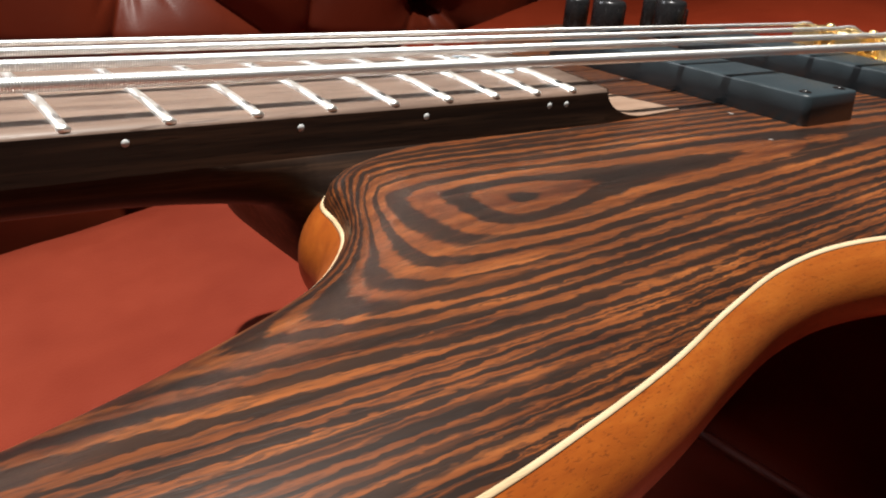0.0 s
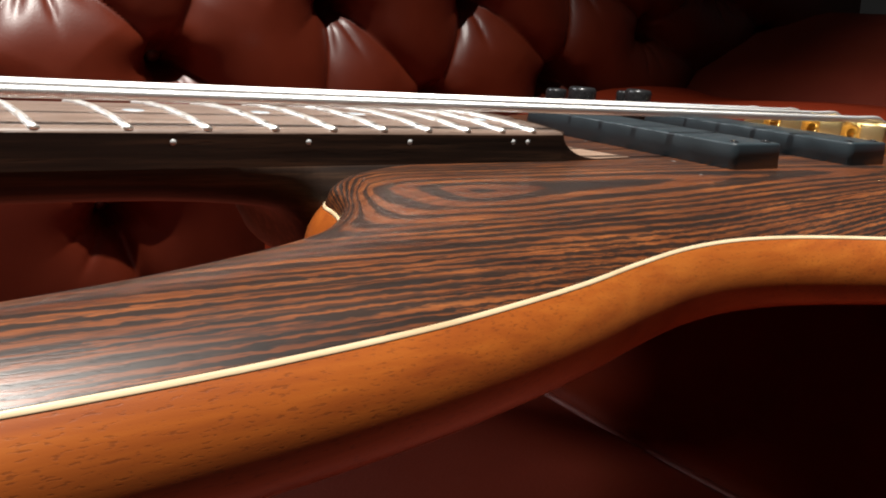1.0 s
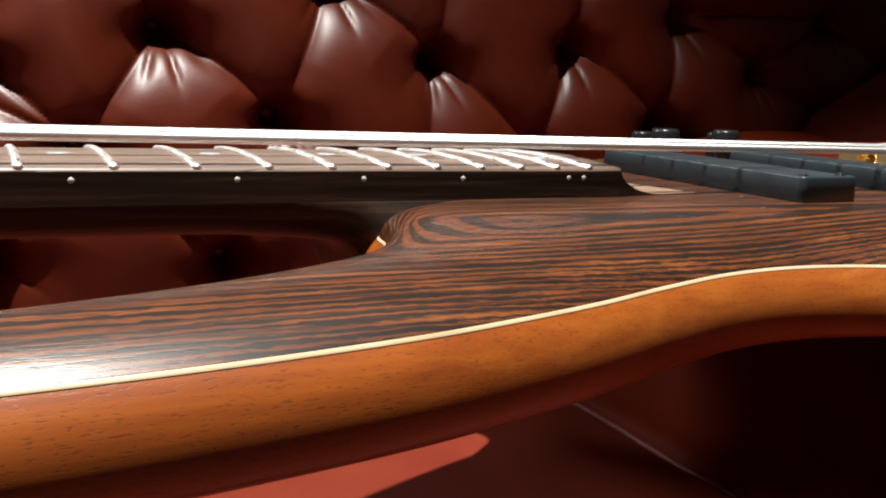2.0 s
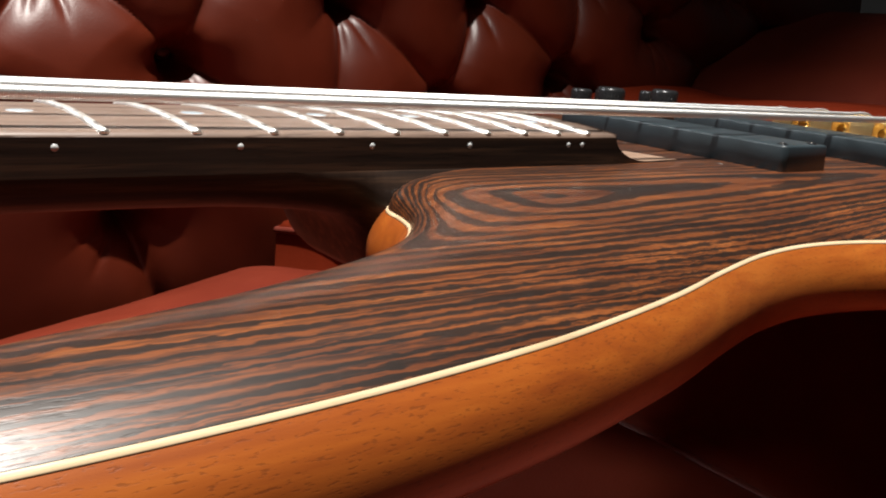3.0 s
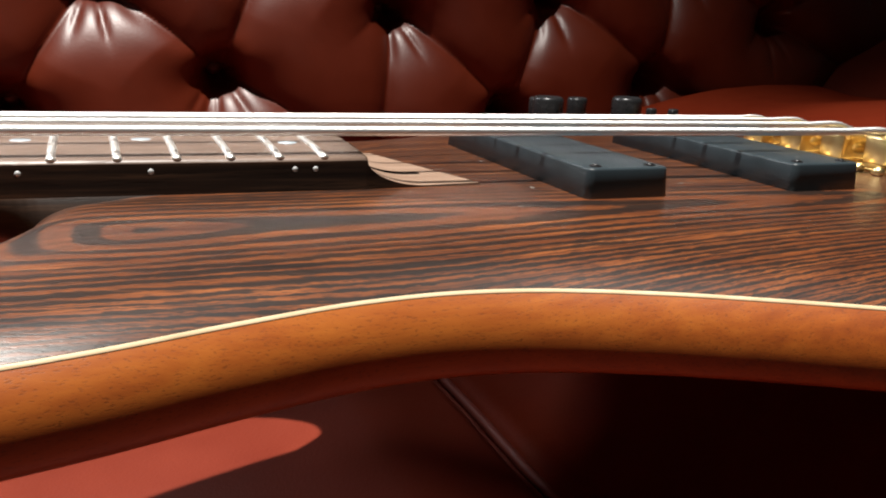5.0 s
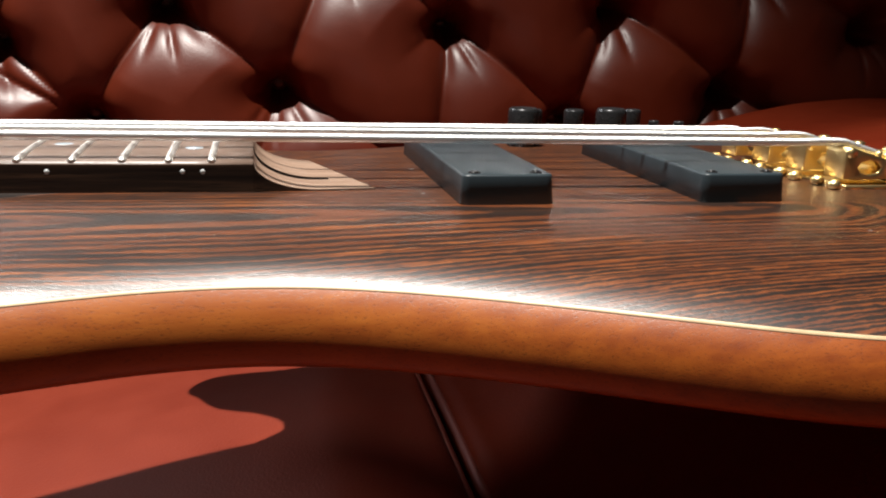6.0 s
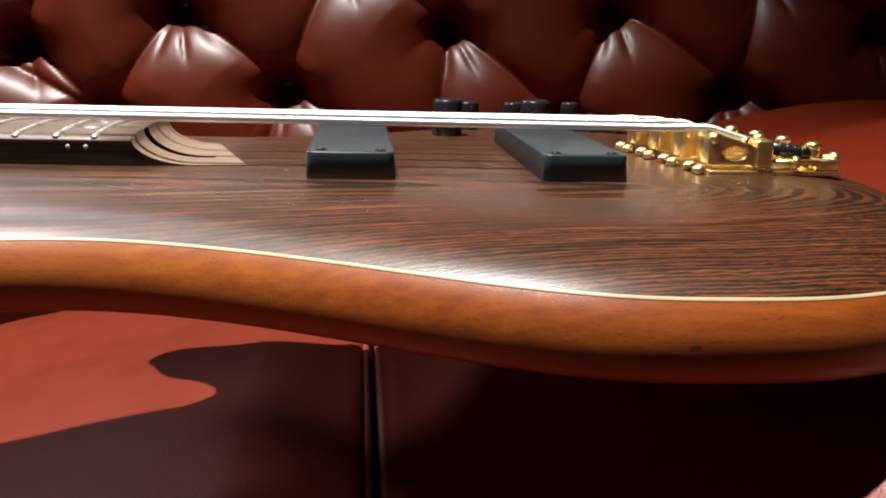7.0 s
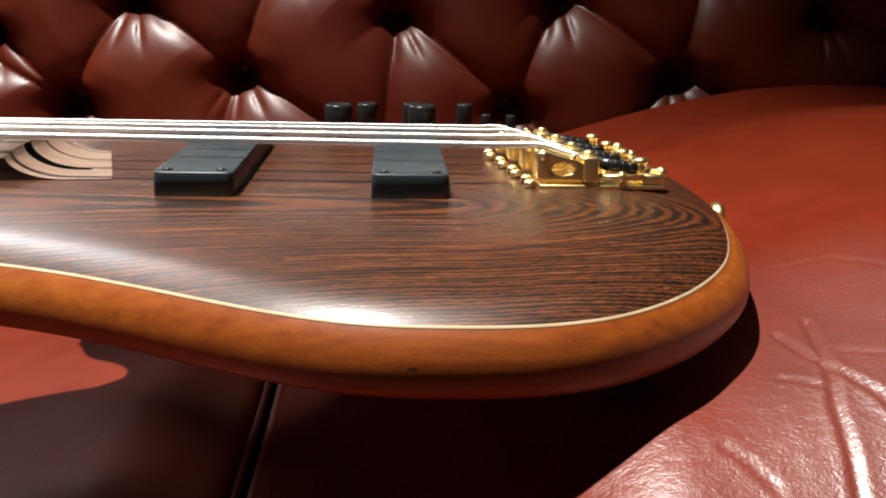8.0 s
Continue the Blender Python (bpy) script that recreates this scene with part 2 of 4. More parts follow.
# the fretboard's wood again, with the light on the ramp put into its colour
LIT_RAMP_WOOD = straight_wood("lit_ramp_wood", (0.150, 0.092, 0.062), (0.215, 0.140, 0.098), (0.270, 0.185, 0.135), 0.45, (22, 320, 320), 0.35, (0.06, 0.030, 0.018), 0.2)
SEAT_LEATHER = leather("seat_leather", (0.112, 0.0125, 0.0044), (0.165, 0.0210, 0.0072), 0.55, 0.08, 0.55, 0.36, 0.05, ((0.000, -0.215), 0.150))
SMOOTH_LEATHER = leather("smooth_seat_leather", (0.109, 0.0150, 0.0076), (0.158, 0.0250, 0.0120), 0.52, 0.05, 0.0, 0.22, 0.12)
BACK_LEATHER = leather("back_leather", (0.072, 0.0086, 0.0024), (0.116, 0.0155, 0.0042), 0.46, 0.06, 0.25, 0.14, 0.22, coat=0.58)
PIPING_LEATHER = leather("piping_leather", (0.1320, 0.0231, 0.0158), (0.1980, 0.0429, 0.0277), 0.50, 0.35, 0.0, 0.2, 0.3)
BLACK_PLASTIC = plain("black_plastic", (0.019, 0.027, 0.032), 0.38, 0.0, 0.25, 900.0, 0.08, 0.35)
BLACK_METAL = plain("black_metal", (0.03, 0.03, 0.032), 0.28, 0.6, 0.2)
GOLD = plain("gold_plate", (0.95, 0.71, 0.34), 0.34, 1.0, 0.10, 300.0, 0.05)
NICKEL = plain("nickel_silver", (0.84, 0.82, 0.78), 0.42, 1.0, 0.08, 700.0, 0.06)
STRING = wound_string()
PEARL = plain("pearl", (0.3168, 0.3696, 0.4092), 0.22, 0.0, 0.3, 220.0, 0.05, 0.6)
WHITE_DOT = plain("white_dot", (0.4092, 0.4224, 0.4224), 0.35)
BUTTON = plain("leather_button", (0.07, 0.012, 0.009), 0.25, 0.0, 0.2, 300.0, 0.1)
# near-black colour standing in for the shade inside slots and holes
RECESS_SHADE = plain("recess_shade", (0.008, 0.005, 0.004), 0.9, 0.0, 0.12, 500.0, 0.0, 0.05)
PLASTER = plain("plaster", (0.08, 0.075, 0.07), 0.9, 0.0, 0.08, 60.0, 0.2)
CEILING_PAINT = plain("ceiling_paint", (0.24, 0.235, 0.22), 0.92, 0.0, 0.05, 60.0, 0.1)
FLOOR_WOOD = straight_wood("floor_wood", (0.030, 0.016, 0.010), (0.055, 0.029, 0.016), (0.080, 0.045, 0.025), 0.45, (3, 40, 40), 0.3)
SOFA_UNDER = plain("sofa_lining", (0.06, 0.012, 0.009), 0.6)


# ---------------------------------------------------------------- mesh helpers
def mesh_of(name, verts, faces, smooth=True):
    me = bpy.data.meshes.new(name)
    me.from_pydata([tuple(v) for v in verts], [], [tuple(f) for f in faces])
    me.update()
    if smooth:
        me.polygons.foreach_set("use_smooth", [True] * len(me.polygons))
    return me


def place(name, me, material, parent=None, label="", at=None):
    ob = new(name, me)
    if not me.materials:
        me.materials.append(material)
    if parent is not None:
        ob.parent = parent
    if at is not None:
        ob.matrix_basis = at if isinstance(at, Matrix) else Matrix.Translation(at)
    if label:
        ob["label"] = label
    return ob


def part(name, bm, material, parent=None, label="", at=None, smooth=True):
    """Links a bmesh as one mesh object under a thing or a part."""
    me = bpy.data.meshes.new(name)
    bmesh.ops.recalc_face_normals(bm, faces=bm.faces[:])
    bm.to_mesh(me)
    bm.free()
    if smooth:
        me.polygons.foreach_set("use_smooth", [True] * len(me.polygons))
    return place(name, me, material, parent, label, at)


def thing(name, at, label, category, group="", kind=""):
    ob = new(name)
    ob.empty_display_size = 0.02
    ob.location = at
    return tagged(ob, label, category, group, kind)


def block(size, bevel=0.001, segments=3, center=(0, 0, 0), taper=0.0):
    """A box with rounded edges; taper narrows its top on each side."""
    bm = bmesh.new()
    bmesh.ops.create_cube(bm, size=1.0)
    for v in bm.verts:
        top = v.co.z > 0
        v.co = Vector((v.co.x * size[0], v.co.y * size[1], v.co.z * size[2]))
        if top and taper:
            v.co.x -= math.copysign(taper, v.co.x)
            v.co.y -= math.copysign(taper, v.co.y)
        v.co += Vector(center)
    if bevel:
        bmesh.ops.bevel(bm, geom=bm.edges[:], offset=bevel, segments=segments, profile=0.5, affect="EDGES")
    return bm


def lathe(profile, steps=24, axis="z"):
    """A turned solid from (radius, height) pairs, closed at both ends."""
    verts, faces = [], []
    for r, h in profile:
        for k in range(steps):
            a = 2 * math.pi * k / steps
            p = (r * math.cos(a), r * math.sin(a), h)
            verts.append(p if axis == "z" else (h, p[0], p[1]) if axis == "x" else (p[0], h, p[1]))
    for i in range(len(profile) - 1):
        for k in range(steps):
            a, b = i * steps + k, i * steps + (k + 1) % steps
            faces.append((a, b, b + steps, a + steps))
    faces.append(tuple(range(steps))[::-1])
    faces.append(tuple((len(profile) - 1) * steps + k for k in range(steps)))
    bm = bmesh.new()
    vs = [bm.verts.new(v) for v in verts]
    for f in faces:
        bm.faces.new([vs[i] for i in f])
    return bm


def tube(points, radius, sides=10):
    """A round bar along a line of points; radius may be a number or one for each point."""
    bm = bmesh.new()
    rings = []
    pts = [Vector(p) for p in points]
    for i, p in enumerate(pts):
        way = (pts[min(i + 1, len(pts) - 1)] - pts[max(i - 1, 0)]).normalized()
        side = way.cross(Vector((0, 0, 1)))
        side = side.normalized() if side.length > 1e-6 else Vector((1, 0, 0))
        up = side.cross(way)
        r = radius[i] if isinstance(radius, (list, tuple)) else radius
        rings.append([bm.verts.new(p + r * (math.cos(a) * side + math.sin(a) * up)) for a in (2 * math.pi * k / sides for k in range(sides))])
    for a, b in zip(rings, rings[1:]):
        for k in range(sides):
            bm.faces.new((a[k], a[(k + 1) % sides], b[(k + 1) % sides], b[k]))
    bm.faces.new(rings[0][::-1])
    bm.faces.new(rings[-1])
    return bm


def smoothstep(t):
    t = np.clip(t, 0.0, 1.0)
    return t * t * (3 - 2 * t)


def closed_curve(points, step=0.002):
    """A smooth closed line through the points, at even steps."""
    p = np.array(points, float)
    n = len(p)
    out = []
    for i in range(n):
        p0, p1, p2, p3 = p[i - 1], p[i], p[(i + 1) % n], p[(i + 2) % n]
        d01, d12, d23 = (max(np.linalg.norm(b - a), 1e-6) ** 0.5 for a, b in ((p0, p1), (p1, p2), (p2, p3)))
        m1 = (p1 - p0) / d01 - (p2 - p0) / (d01 + d12) + (p2 - p1) / d12
        m2 = (p2 - p1) / d12 - (p3 - p1) / (d12 + d23) + (p3 - p2) / d23
        m1, m2 = m1 * d12, m2 * d12
        for t in np.linspace(0, 1, 24, endpoint=False):
            out.append((2 * t**3 - 3 * t**2 + 1) * p1 + (t**3 - 2 * t**2 + t) * m1 + (-2 * t**3 + 3 * t**2) * p2 + (t**3 - t**2) * m2)
    out = np.array(out)
    ring = np.vstack([out, out[:1]])
    s = np.r_[0, np.cumsum(np.linalg.norm(np.diff(ring, axis=0), axis=1))]
    count = int(s[-1] / step)
    at = np.linspace(0, s[-1], count, endpoint=False)
    return np.stack([np.interp(at, s, ring[:, 0]), np.interp(at, s, ring[:, 1])], 1)


def outward(line):
    """The outward normals of a closed line that runs counter-clockwise."""
    t = np.roll(line, -2, axis=0) - np.roll(line, 2, axis=0)
    nrm = np.stack([t[:, 1], -t[:, 0]], 1)
    return nrm / np.linalg.norm(nrm, axis=1)[:, None]


# ---------------------------------------------------------------- room
def slab(name, size, center, material, label, category):
    ob = part(name, block(size, 0.0, center=center), material, smooth=False)
    return tagged(ob, label, category, kind="structure")


slab("floor", (4.6, 4.2, 0.1), (-0.2, -0.9, -0.05), FLOOR_WOOD, "dark brown wooden floor under the sofa", "floor")
slab("ceiling", (4.6, 4.2, 0.1), (-0.2, -0.9, 2.55), CEILING_PAINT, "plain off-white painted ceiling", "ceiling")
slab("wall_north", (4.6, 0.1, 2.5), (-0.2, 1.15, 1.25), PLASTER, "plain plaster wall behind the sofa", "wall")
slab("wall_south", (4.6, 0.1, 2.5), (-0.2, -2.95, 1.25), PLASTER, "plain plaster wall", "wall")
slab("wall_west", (0.1, 4.0, 2.5), (-2.45, -0.9, 1.25), PLASTER, "plain plaster wall", "wall")
slab("wall_east", (0.1, 4.0, 2.5), (2.05, -0.9, 1.25), PLASTER, "plain plaster wall", "wall")

# ---------------------------------------------------------------- sofa
sofa = thing("sofa", (0, 0, 0), "dark red leather sofa with a deep-buttoned tufted back", "sofa")
BACK_Y = 0.372  # the front of the fullest tufts
X0, X1 = -1.30, 0.72

# buttons as (x, height over the guitar's top), and the folds that join them
BUTTONS = [(-0.395, 0.036), (-0.330, -0.022), (-0.272, 0.066), (-0.186, 0.004), (-0.142, 0.112), (-0.050, 0.056),
           (-0.062, -0.070), (0.052, -0.022), (0.092, 0.076), (0.200, 0.008), (0.222, 0.112), (0.330, 0.062), (0.440, 0.010),
           (-0.220, -0.112), (-0.165, -0.260), (0.130, -0.090), (-0.390, -0.100), (-0.035, 0.180), (-0.330, 0.150), (0.100, 0.180), (0.330, -0.060), (0.540, 0.066), (0.640, 0.004), (0.440, 0.125)]
FOLDS = [(0, 1), (1, 2), (2, 3), (3, 4), (5, 7), (7, 8), (8, 9), (9, 10), (3, 6), (5, 6), (3, 13), (1, 13), (13, 14), (6, 15), (7, 15), (9, 15),
         (10, 11), (11, 12), (0, 18), (2, 18), (4, 18), (4, 17), (5, 17), (8, 19), (10, 19), (17, 19), (1, 16), (4, 5), (9, 20), (12, 20), (15, 20), (12, 21), (21, 22), (11, 23), (21, 23), (10, 23)]
for k in range(4):  # the same pattern goes on towards the far end
    base = len(BUTTONS)
    xk = -0.50 - 0.22 * k
    BUTTONS += [(xk, 0.060), (xk - 0.10, 0.0), (xk, -0.088), (xk - 0.10, 0.125)]
    FOLDS += [(base, base + 1), (base + 1, base + 2), (base, base + 3)]
    FOLDS += [(base, 1), (base + 2, 16), (base, 18)] if k == 0 else [(base, base - 3), (base + 2, base - 3), (base, base - 1)]

PLEAT_ENDS = {14}  # below the lowest buttons the folds run straight down to the seat
for low in [n for n, (x, z) in enumerate(BUTTONS) if -0.11 < z < -0.05 and n != 13]:
    FOLDS.append((low, len(BUTTONS)))
    PLEAT_ENDS.add(len(BUTTONS))
    BUTTONS.append((BUTTONS[low][0] + 0.006, -0.260))
HOLES = [spot for n, spot in enumerate(BUTTONS) if n not in PLEAT_ENDS]


def tuft_depth(x, z, step):
    """How far the leather lies behind the fullest tufts: a skin blown up between the folds, pulled in at the buttons."""
    bx = np.array(BUTTONS)
    near = np.full(x.shape, 9.0)
    for a, b in FOLDS:
        p, q = bx[a], bx[b]
        w = q - p
        t = np.clip(((x - p[0]) * w[0] + (z - p[1]) * w[1]) / (w @ w), 0, 1)
        near = np.minimum(near, np.hypot(x - p[0] - t * w[0], z - p[1] - t * w[1]))
    hole = np.full(x.shape, 9.0)
    pull = np.zeros(x.shape)
    ledge = np.zeros(x.shape)
    for p in HOLES:
        dx, dz = x - p[0], z - p[1]
        d = np.hypot(dx, dz)
        hole = np.minimum(hole, d)
        ledge = np.maximum(ledge, np.exp(-(d / 0.040) ** 2) * (0.12 + 0.88 * smoothstep(0.45 - 0.75 * dz / (d + 1e-4))))
        ang = np.arctan2(dx, -dz)
        valley = 1 - np.abs(np.sin(ang * 4.5 + p[0] * 50 + 0.6 * np.sin(ang * 3 + p[1] * 90)))
        pull += (valley ** 2 - 0.25) * np.exp(-((d - 0.030) / 0.016) ** 2) * np.exp(-(ang / 1.0) ** 4)
    tied = 30.0 * np.exp(-(near / 0.0026) ** 2)
    puff = np.clip(near / 0.045, 0, 1)
    push = 1600.0 * step * step
    for _ in range(1000):
        around = np.pad(puff, 1, mode="edge")
        puff = (around[:-2, 1:-1] + around[2:, 1:-1] + around[1:-1, :-2] + around[1:-1, 2:] + push) / (4 + tied)
    full = 1 - np.exp(-1.25 * puff)
    fold = 0.0030 * np.exp(-(near / 0.0024) ** 2)
    well = 0.034 * np.exp(-(hole / 0.0125) ** 2) + 0.021 * ledge
    return 0.0125 * (1 - full) + fold + well + 0.0034 * pull


def sofa_back():
    step = 0.0022
    xs = np.arange(X0, X1 + step, step)
    zs = np.arange(-0.26, 0.215, step)
    gx, gz = np.meshgrid(xs, zs)
    edge = np.exp(-((gz - 0.215) / 0.03) ** 2) + np.exp(-((gz + 0.26) / 0.03) ** 2)
    depth = tuft_depth(gx, gz, step)
    low = np.clip((-0.050 - gz) / 0.21, 0, 1) ** 0.9  # plain foot of the back, leaned away behind the seat to make it darker
    gy = BACK_Y + depth * (1 - np.clip(edge, 0, 1)) * (1 - 0.15 * low) + 0.010 * smoothstep(gz / 0.2) + 0.050 * low
    verts = np.stack([gx, gy, gz + TOP], -1).reshape(-1, 3).tolist()
    n, m = gx.shape
    faces = [(i * m + j, i * m + j + 1, (i + 1) * m + j + 1, (i + 1) * m + j) for i in range(n - 1) for j in range(m - 1)]
    row = [(n - 1) * m + j for j in range(m)]
    # the rolled top and the plain rear
    for k in range(1, 15):
        a = math.pi * 1.25 * k / 14
        cy, cz, r = BACK_Y + 0.075, 0.215, 0.072
        new_row = []
        for j in range(m):
            y, z = cy - r * math.cos(a) + 0.013 * (1 - k / 14), cz + r * math.sin(a)
            new_row.append(len(verts))
            verts.append((xs[j], y, z + TOP))
        faces += [(row[j], row[j + 1], new_row[j + 1], new_row[j]) for j in range(m - 1)]
        row = new_row
    for y, z in ((BACK_Y + 0.13, 0.05 + TOP), (BACK_Y + 0.13, 0.06)):
        new_row = []
        for j in range(m):
            new_row.append(len(verts))
            verts.append((xs[j], y, z))
        faces += [(row[j], row[j + 1], new_row[j + 1], new_row[j]) for j in range(m - 1)]
        row = new_row
    back = place("backrest", mesh_of("backrest", verts, faces), BACK_LEATHER, sofa, "deep-buttoned oxblood leather backrest")
    stud = lathe([(0.0001, -0.004), (0.006, -0.003), (0.0085, 0.0), (0.007, 0.0035), (0.003, 0.005), (0.0001, 0.0053)], 16, "y")
    me = bpy.data.meshes.new("button")
    bmesh.ops.recalc_face_normals(stud, faces=stud.faces[:])
    stud.to_mesh(me)
    stud.free()
    me.polygons.foreach_set("use_smooth", [True] * len(me.polygons))
    for x, z in HOLES:
        deep = float(gy[int((z + 0.26) / step), int((x - X0) / step)]) - BACK_Y
        place("button", me, BUTTON, back, at=pose(x, BACK_Y + deep - 0.003, z + TOP, 0, 0, 180))


sofa_back()


STEEP_ARM = [(0.0, -0.26), (0.0, -0.06), (0.012, -0.015), (0.05, 0.012), (0.11, 0.040), (0.16, 0.066)]
STEEP_ARM += [(0.235 - 0.075 * math.cos(a), 0.075 + 0.075 * math.sin(a)) for a in np.linspace(0.25, math.pi * 1.25, 14)] + [(0.27, -0.02), (0.27, 0.06 - TOP)]
LOW_ARM = [(0.0, -0.26), (0.0, -0.030), (0.010, -0.006), (0.042, 0.026), (0.080, 0.047), (0.125, 0.064), (0.180, 0.082), (0.235, 0.098), (0.270, 0.105), (0.305, 0.103), (0.335, 0.088), (0.352, 0.060), (0.352, 0.028), (0.340, 0.000), (0.335, -0.030), (0.335, 0.06 - TOP)]


def sofa_arm(side, x_in, prof, name="arm"):
    """A rolled arm: an inner slope, a round top and an outer side, from the back to the front."""
    ys = np.linspace(-0.30, BACK_Y + 0.09, 30)
    verts, faces = [], []
    for y in ys:
        front = 1 - 0.10 * smoothstep((-0.24 - y) / 0.06)
        verts += [(x_in + side * u * front, y, TOP + w * front if w > -0.2 else TOP + w) for u, w in prof]
    m = len(prof)
    for i in range(len(ys) - 1):
        faces += [(i * m + j, i * m + j + 1, (i + 1) * m + j + 1, (i + 1) * m + j) for j in range(m - 1)]
    faces += [tuple(range(m)), tuple((len(ys) - 1) * m + j for j in range(m))]
    bm = bmesh.new()
    vs = [bm.verts.new(v) for v in verts]
    for f in faces:
        bm.faces.new([vs[i] for i in f])
    part(name, bm, SMOOTH_LEATHER, sofa, "rolled red leather arm")


sofa_arm(1, 0.380, LOW_ARM)
sofa_arm(-1, -1.285, STEEP_ARM)
part("base", block((1.77, 0.66, 0.26), 0.012, 3, (-0.3925, 0.05, 0.19)), SOFA_UNDER, sofa, "dark red leather sofa base")
for fx in (-1.2, 0.33):
    for fy in (-0.22, 0.33):
        part("foot", lathe([(0.022, 0.0), (0.03, 0.02), (0.034, 0.045), (0.028, 0.062)], 20), WENGE, sofa, "turned dark wooden foot", (fx, fy, 0))


def right_seat(x, y):
    z = -0.128 + 0.088 * smoothstep((x + 0.112) / 0.140) + 0.048 * smoothstep((x - 0.03) / 0.27)
    crown = np.interp(x, [-0.12, 0.05, 0.141, 0.172, 0.217, 0.262, 0.308, 0.340, 0.400], [-0.110, -0.066, -0.034, -0.025, -0.016, -0.008, -0.004, -0.003, -0.002])
    z = z + (crown - z) * np.exp(-((y - 0.30) / 0.085) ** 2)
    z = z - 0.100 * np.clip((-0.125 - y) / 0.160, 0, 1) ** 2 + 0.003 * np.exp(-(((x - 0.060) / 0.048) ** 2 + ((y + 0.160) / 0.045) ** 2))
    z = z - 0.010 * np.exp(-(((x - 0.02) / 0.08) ** 2 + (y / 0.14) ** 2))
    return z + creased(x, y)


CREASES = [[(0.078, -0.098), (0.079, -0.119), (0.082, -0.131), (0.087, -0.146), (0.089, -0.162)], [(0.092, -0.090), (0.081, -0.128), (0.073, -0.150), (0.069, -0.168), (0.064, -0.186)],
           [(0.064, -0.131), (0.069, -0.135), (0.074, -0.140)], [(0.105, -0.036), (0.125, -0.040), (0.134, -0.056), (0.141, -0.070)], [(0.036, -0.160), (0.041, -0.166), (0.046, -0.176)], [(0.088, -0.118), (0.104, -0.128), (0.118, -0.131)]]


def creased(x, y):
    """Fine creases of worn leather: a shallow valley between two low lips."""
    z = np.zeros(x.shape)
    for k, line in enumerate(CREASES):
        d = np.full(x.shape, 9.0)
        for (ax, ay), (bx, by) in zip(line, line[1:]):
            w = ((bx - ax) ** 2 + (by - ay) ** 2)
            t = np.clip(((x - ax) * (bx - ax) + (y - ay) * (by - ay)) / w, 0, 1)
            d = np.minimum(d, np.hypot(x - ax - t * (bx - ax), y - ay - t * (by - ay)))
        z += (1.0 if k < 2 else 0.5) * (0.0008 * np.exp(-(d / 0.0036) ** 2) - 0.0021 * np.exp(-(d / 0.0015) ** 2))
    return z


def left_seat(x, y):
    z = -0.121 - 0.20 * np.clip(-0.175 - x, 0, 0.22) - 0.007 * smoothstep((x + 0.17) / 0.045)
    return z - 0.05 * np.clip((y - 0.25) / 0.12, 0, 1) ** 2 - 0.03 * np.clip((-0.15 - y) / 0.12, 0, 1) ** 2


def seat_cushion(x0, x1, y0, y1, height, label, material, steps=110):
    """A loose cushion with a domed top, rolled edges and a piped seam."""
    cush = thing("seat_cushion", ((x0 + x1) / 2, (y0 + y1) / 2, TOP - 0.24), label, "cushion", "seat cushions of the sofa")
    org = Vector(cush.location)
    r = 0.008
    xs = np.r_[x0, x0 + 0.0012, x0 + 0.004, np.linspace(x0 + r, x1 - r, steps), x1 - 0.004, x1 - 0.0012, x1]
    ys = np.r_[y0, y0 + 0.0012, y0 + 0.004, np.linspace(y0 + r, y1 - r, steps), y1 - 0.004, y1 - 0.0012, y1]
    gx, gy = np.meshgrid(xs, ys)
    inset = np.minimum(np.minimum(gx - x0, x1 - gx), np.minimum(gy - y0, y1 - gy))
    t = np.clip(inset / r, 0, 1)
    gz = height(gx, gy) - r * (1 - np.sqrt(np.clip(1 - (1 - t) ** 2, 0, 1)))
    ripple = np.array([noise.noise((a * 14, b * 14, 3.0)) * 0.0016 + noise.noise((a * 45, b * 45, 7.0)) * 0.0005 for a, b in zip(gx.ravel(), gy.ravel())]).reshape(gx.shape)
    gz = gz + ripple
    verts = np.stack([gx - org.x, gy - org.y, gz + TOP - org.z], -1).reshape(-1, 3).tolist()
    n, m = gx.shape
    faces = [(i * m + j, i * m + j + 1, (i + 1) * m + j + 1, (i + 1) * m + j) for i in range(n - 1) for j in range(m - 1)]
    rim = [j for j in range(m)] + [i * m + m - 1 for i in range(1, n)] + [(n - 1) * m + j for j in range(m - 2, -1, -1)] + [i * m for i in range(n - 2, 0, -1)]
    foot = []
    for i in rim:
        foot.append(len(verts))
        verts.append((verts[i][0], verts[i][1], 0.0))
    faces += [(rim[k], foot[k], foot[(k + 1) % len(rim)], rim[(k + 1) % len(rim)]) for k in range(len(rim))]
    faces.append(tuple(foot))
    place("cover", mesh_of("cover", verts, faces), material, cush)
    line = [Vector(verts[i]) + Vector((0, 0, 0.001)) for i in rim]
    for end, pts in (("piping", line[: m]), ("piping", line[m - 1: m + n - 1]), ("piping", line[m + n - 2: 2 * m + n - 2]), ("piping", line[2 * m + n - 3:] + line[:1])):
        part(end, tube(pts, 0.0026, 8), PIPING_LEATHER, cush, "raised leather piping")
    return cush


seat_cushion(-0.1130, 0.378, -0.28, 0.375, right_seat, "worn red leather seat cushion with creases and light scuffs", SEAT_LEATHER, 320)
seat_cushion(-0.700, -0.1210, -0.28, 0.375, left_seat, "smooth red leather seat cushion", SMOOTH_LEATHER)
seat_cushion(-1.284, -0.706, -0.28, 0.375, lambda x, y: left_seat(np.minimum(x + 0.58, -0.30), y), "smooth red leather seat cushion", SMOOTH_LEATHER)

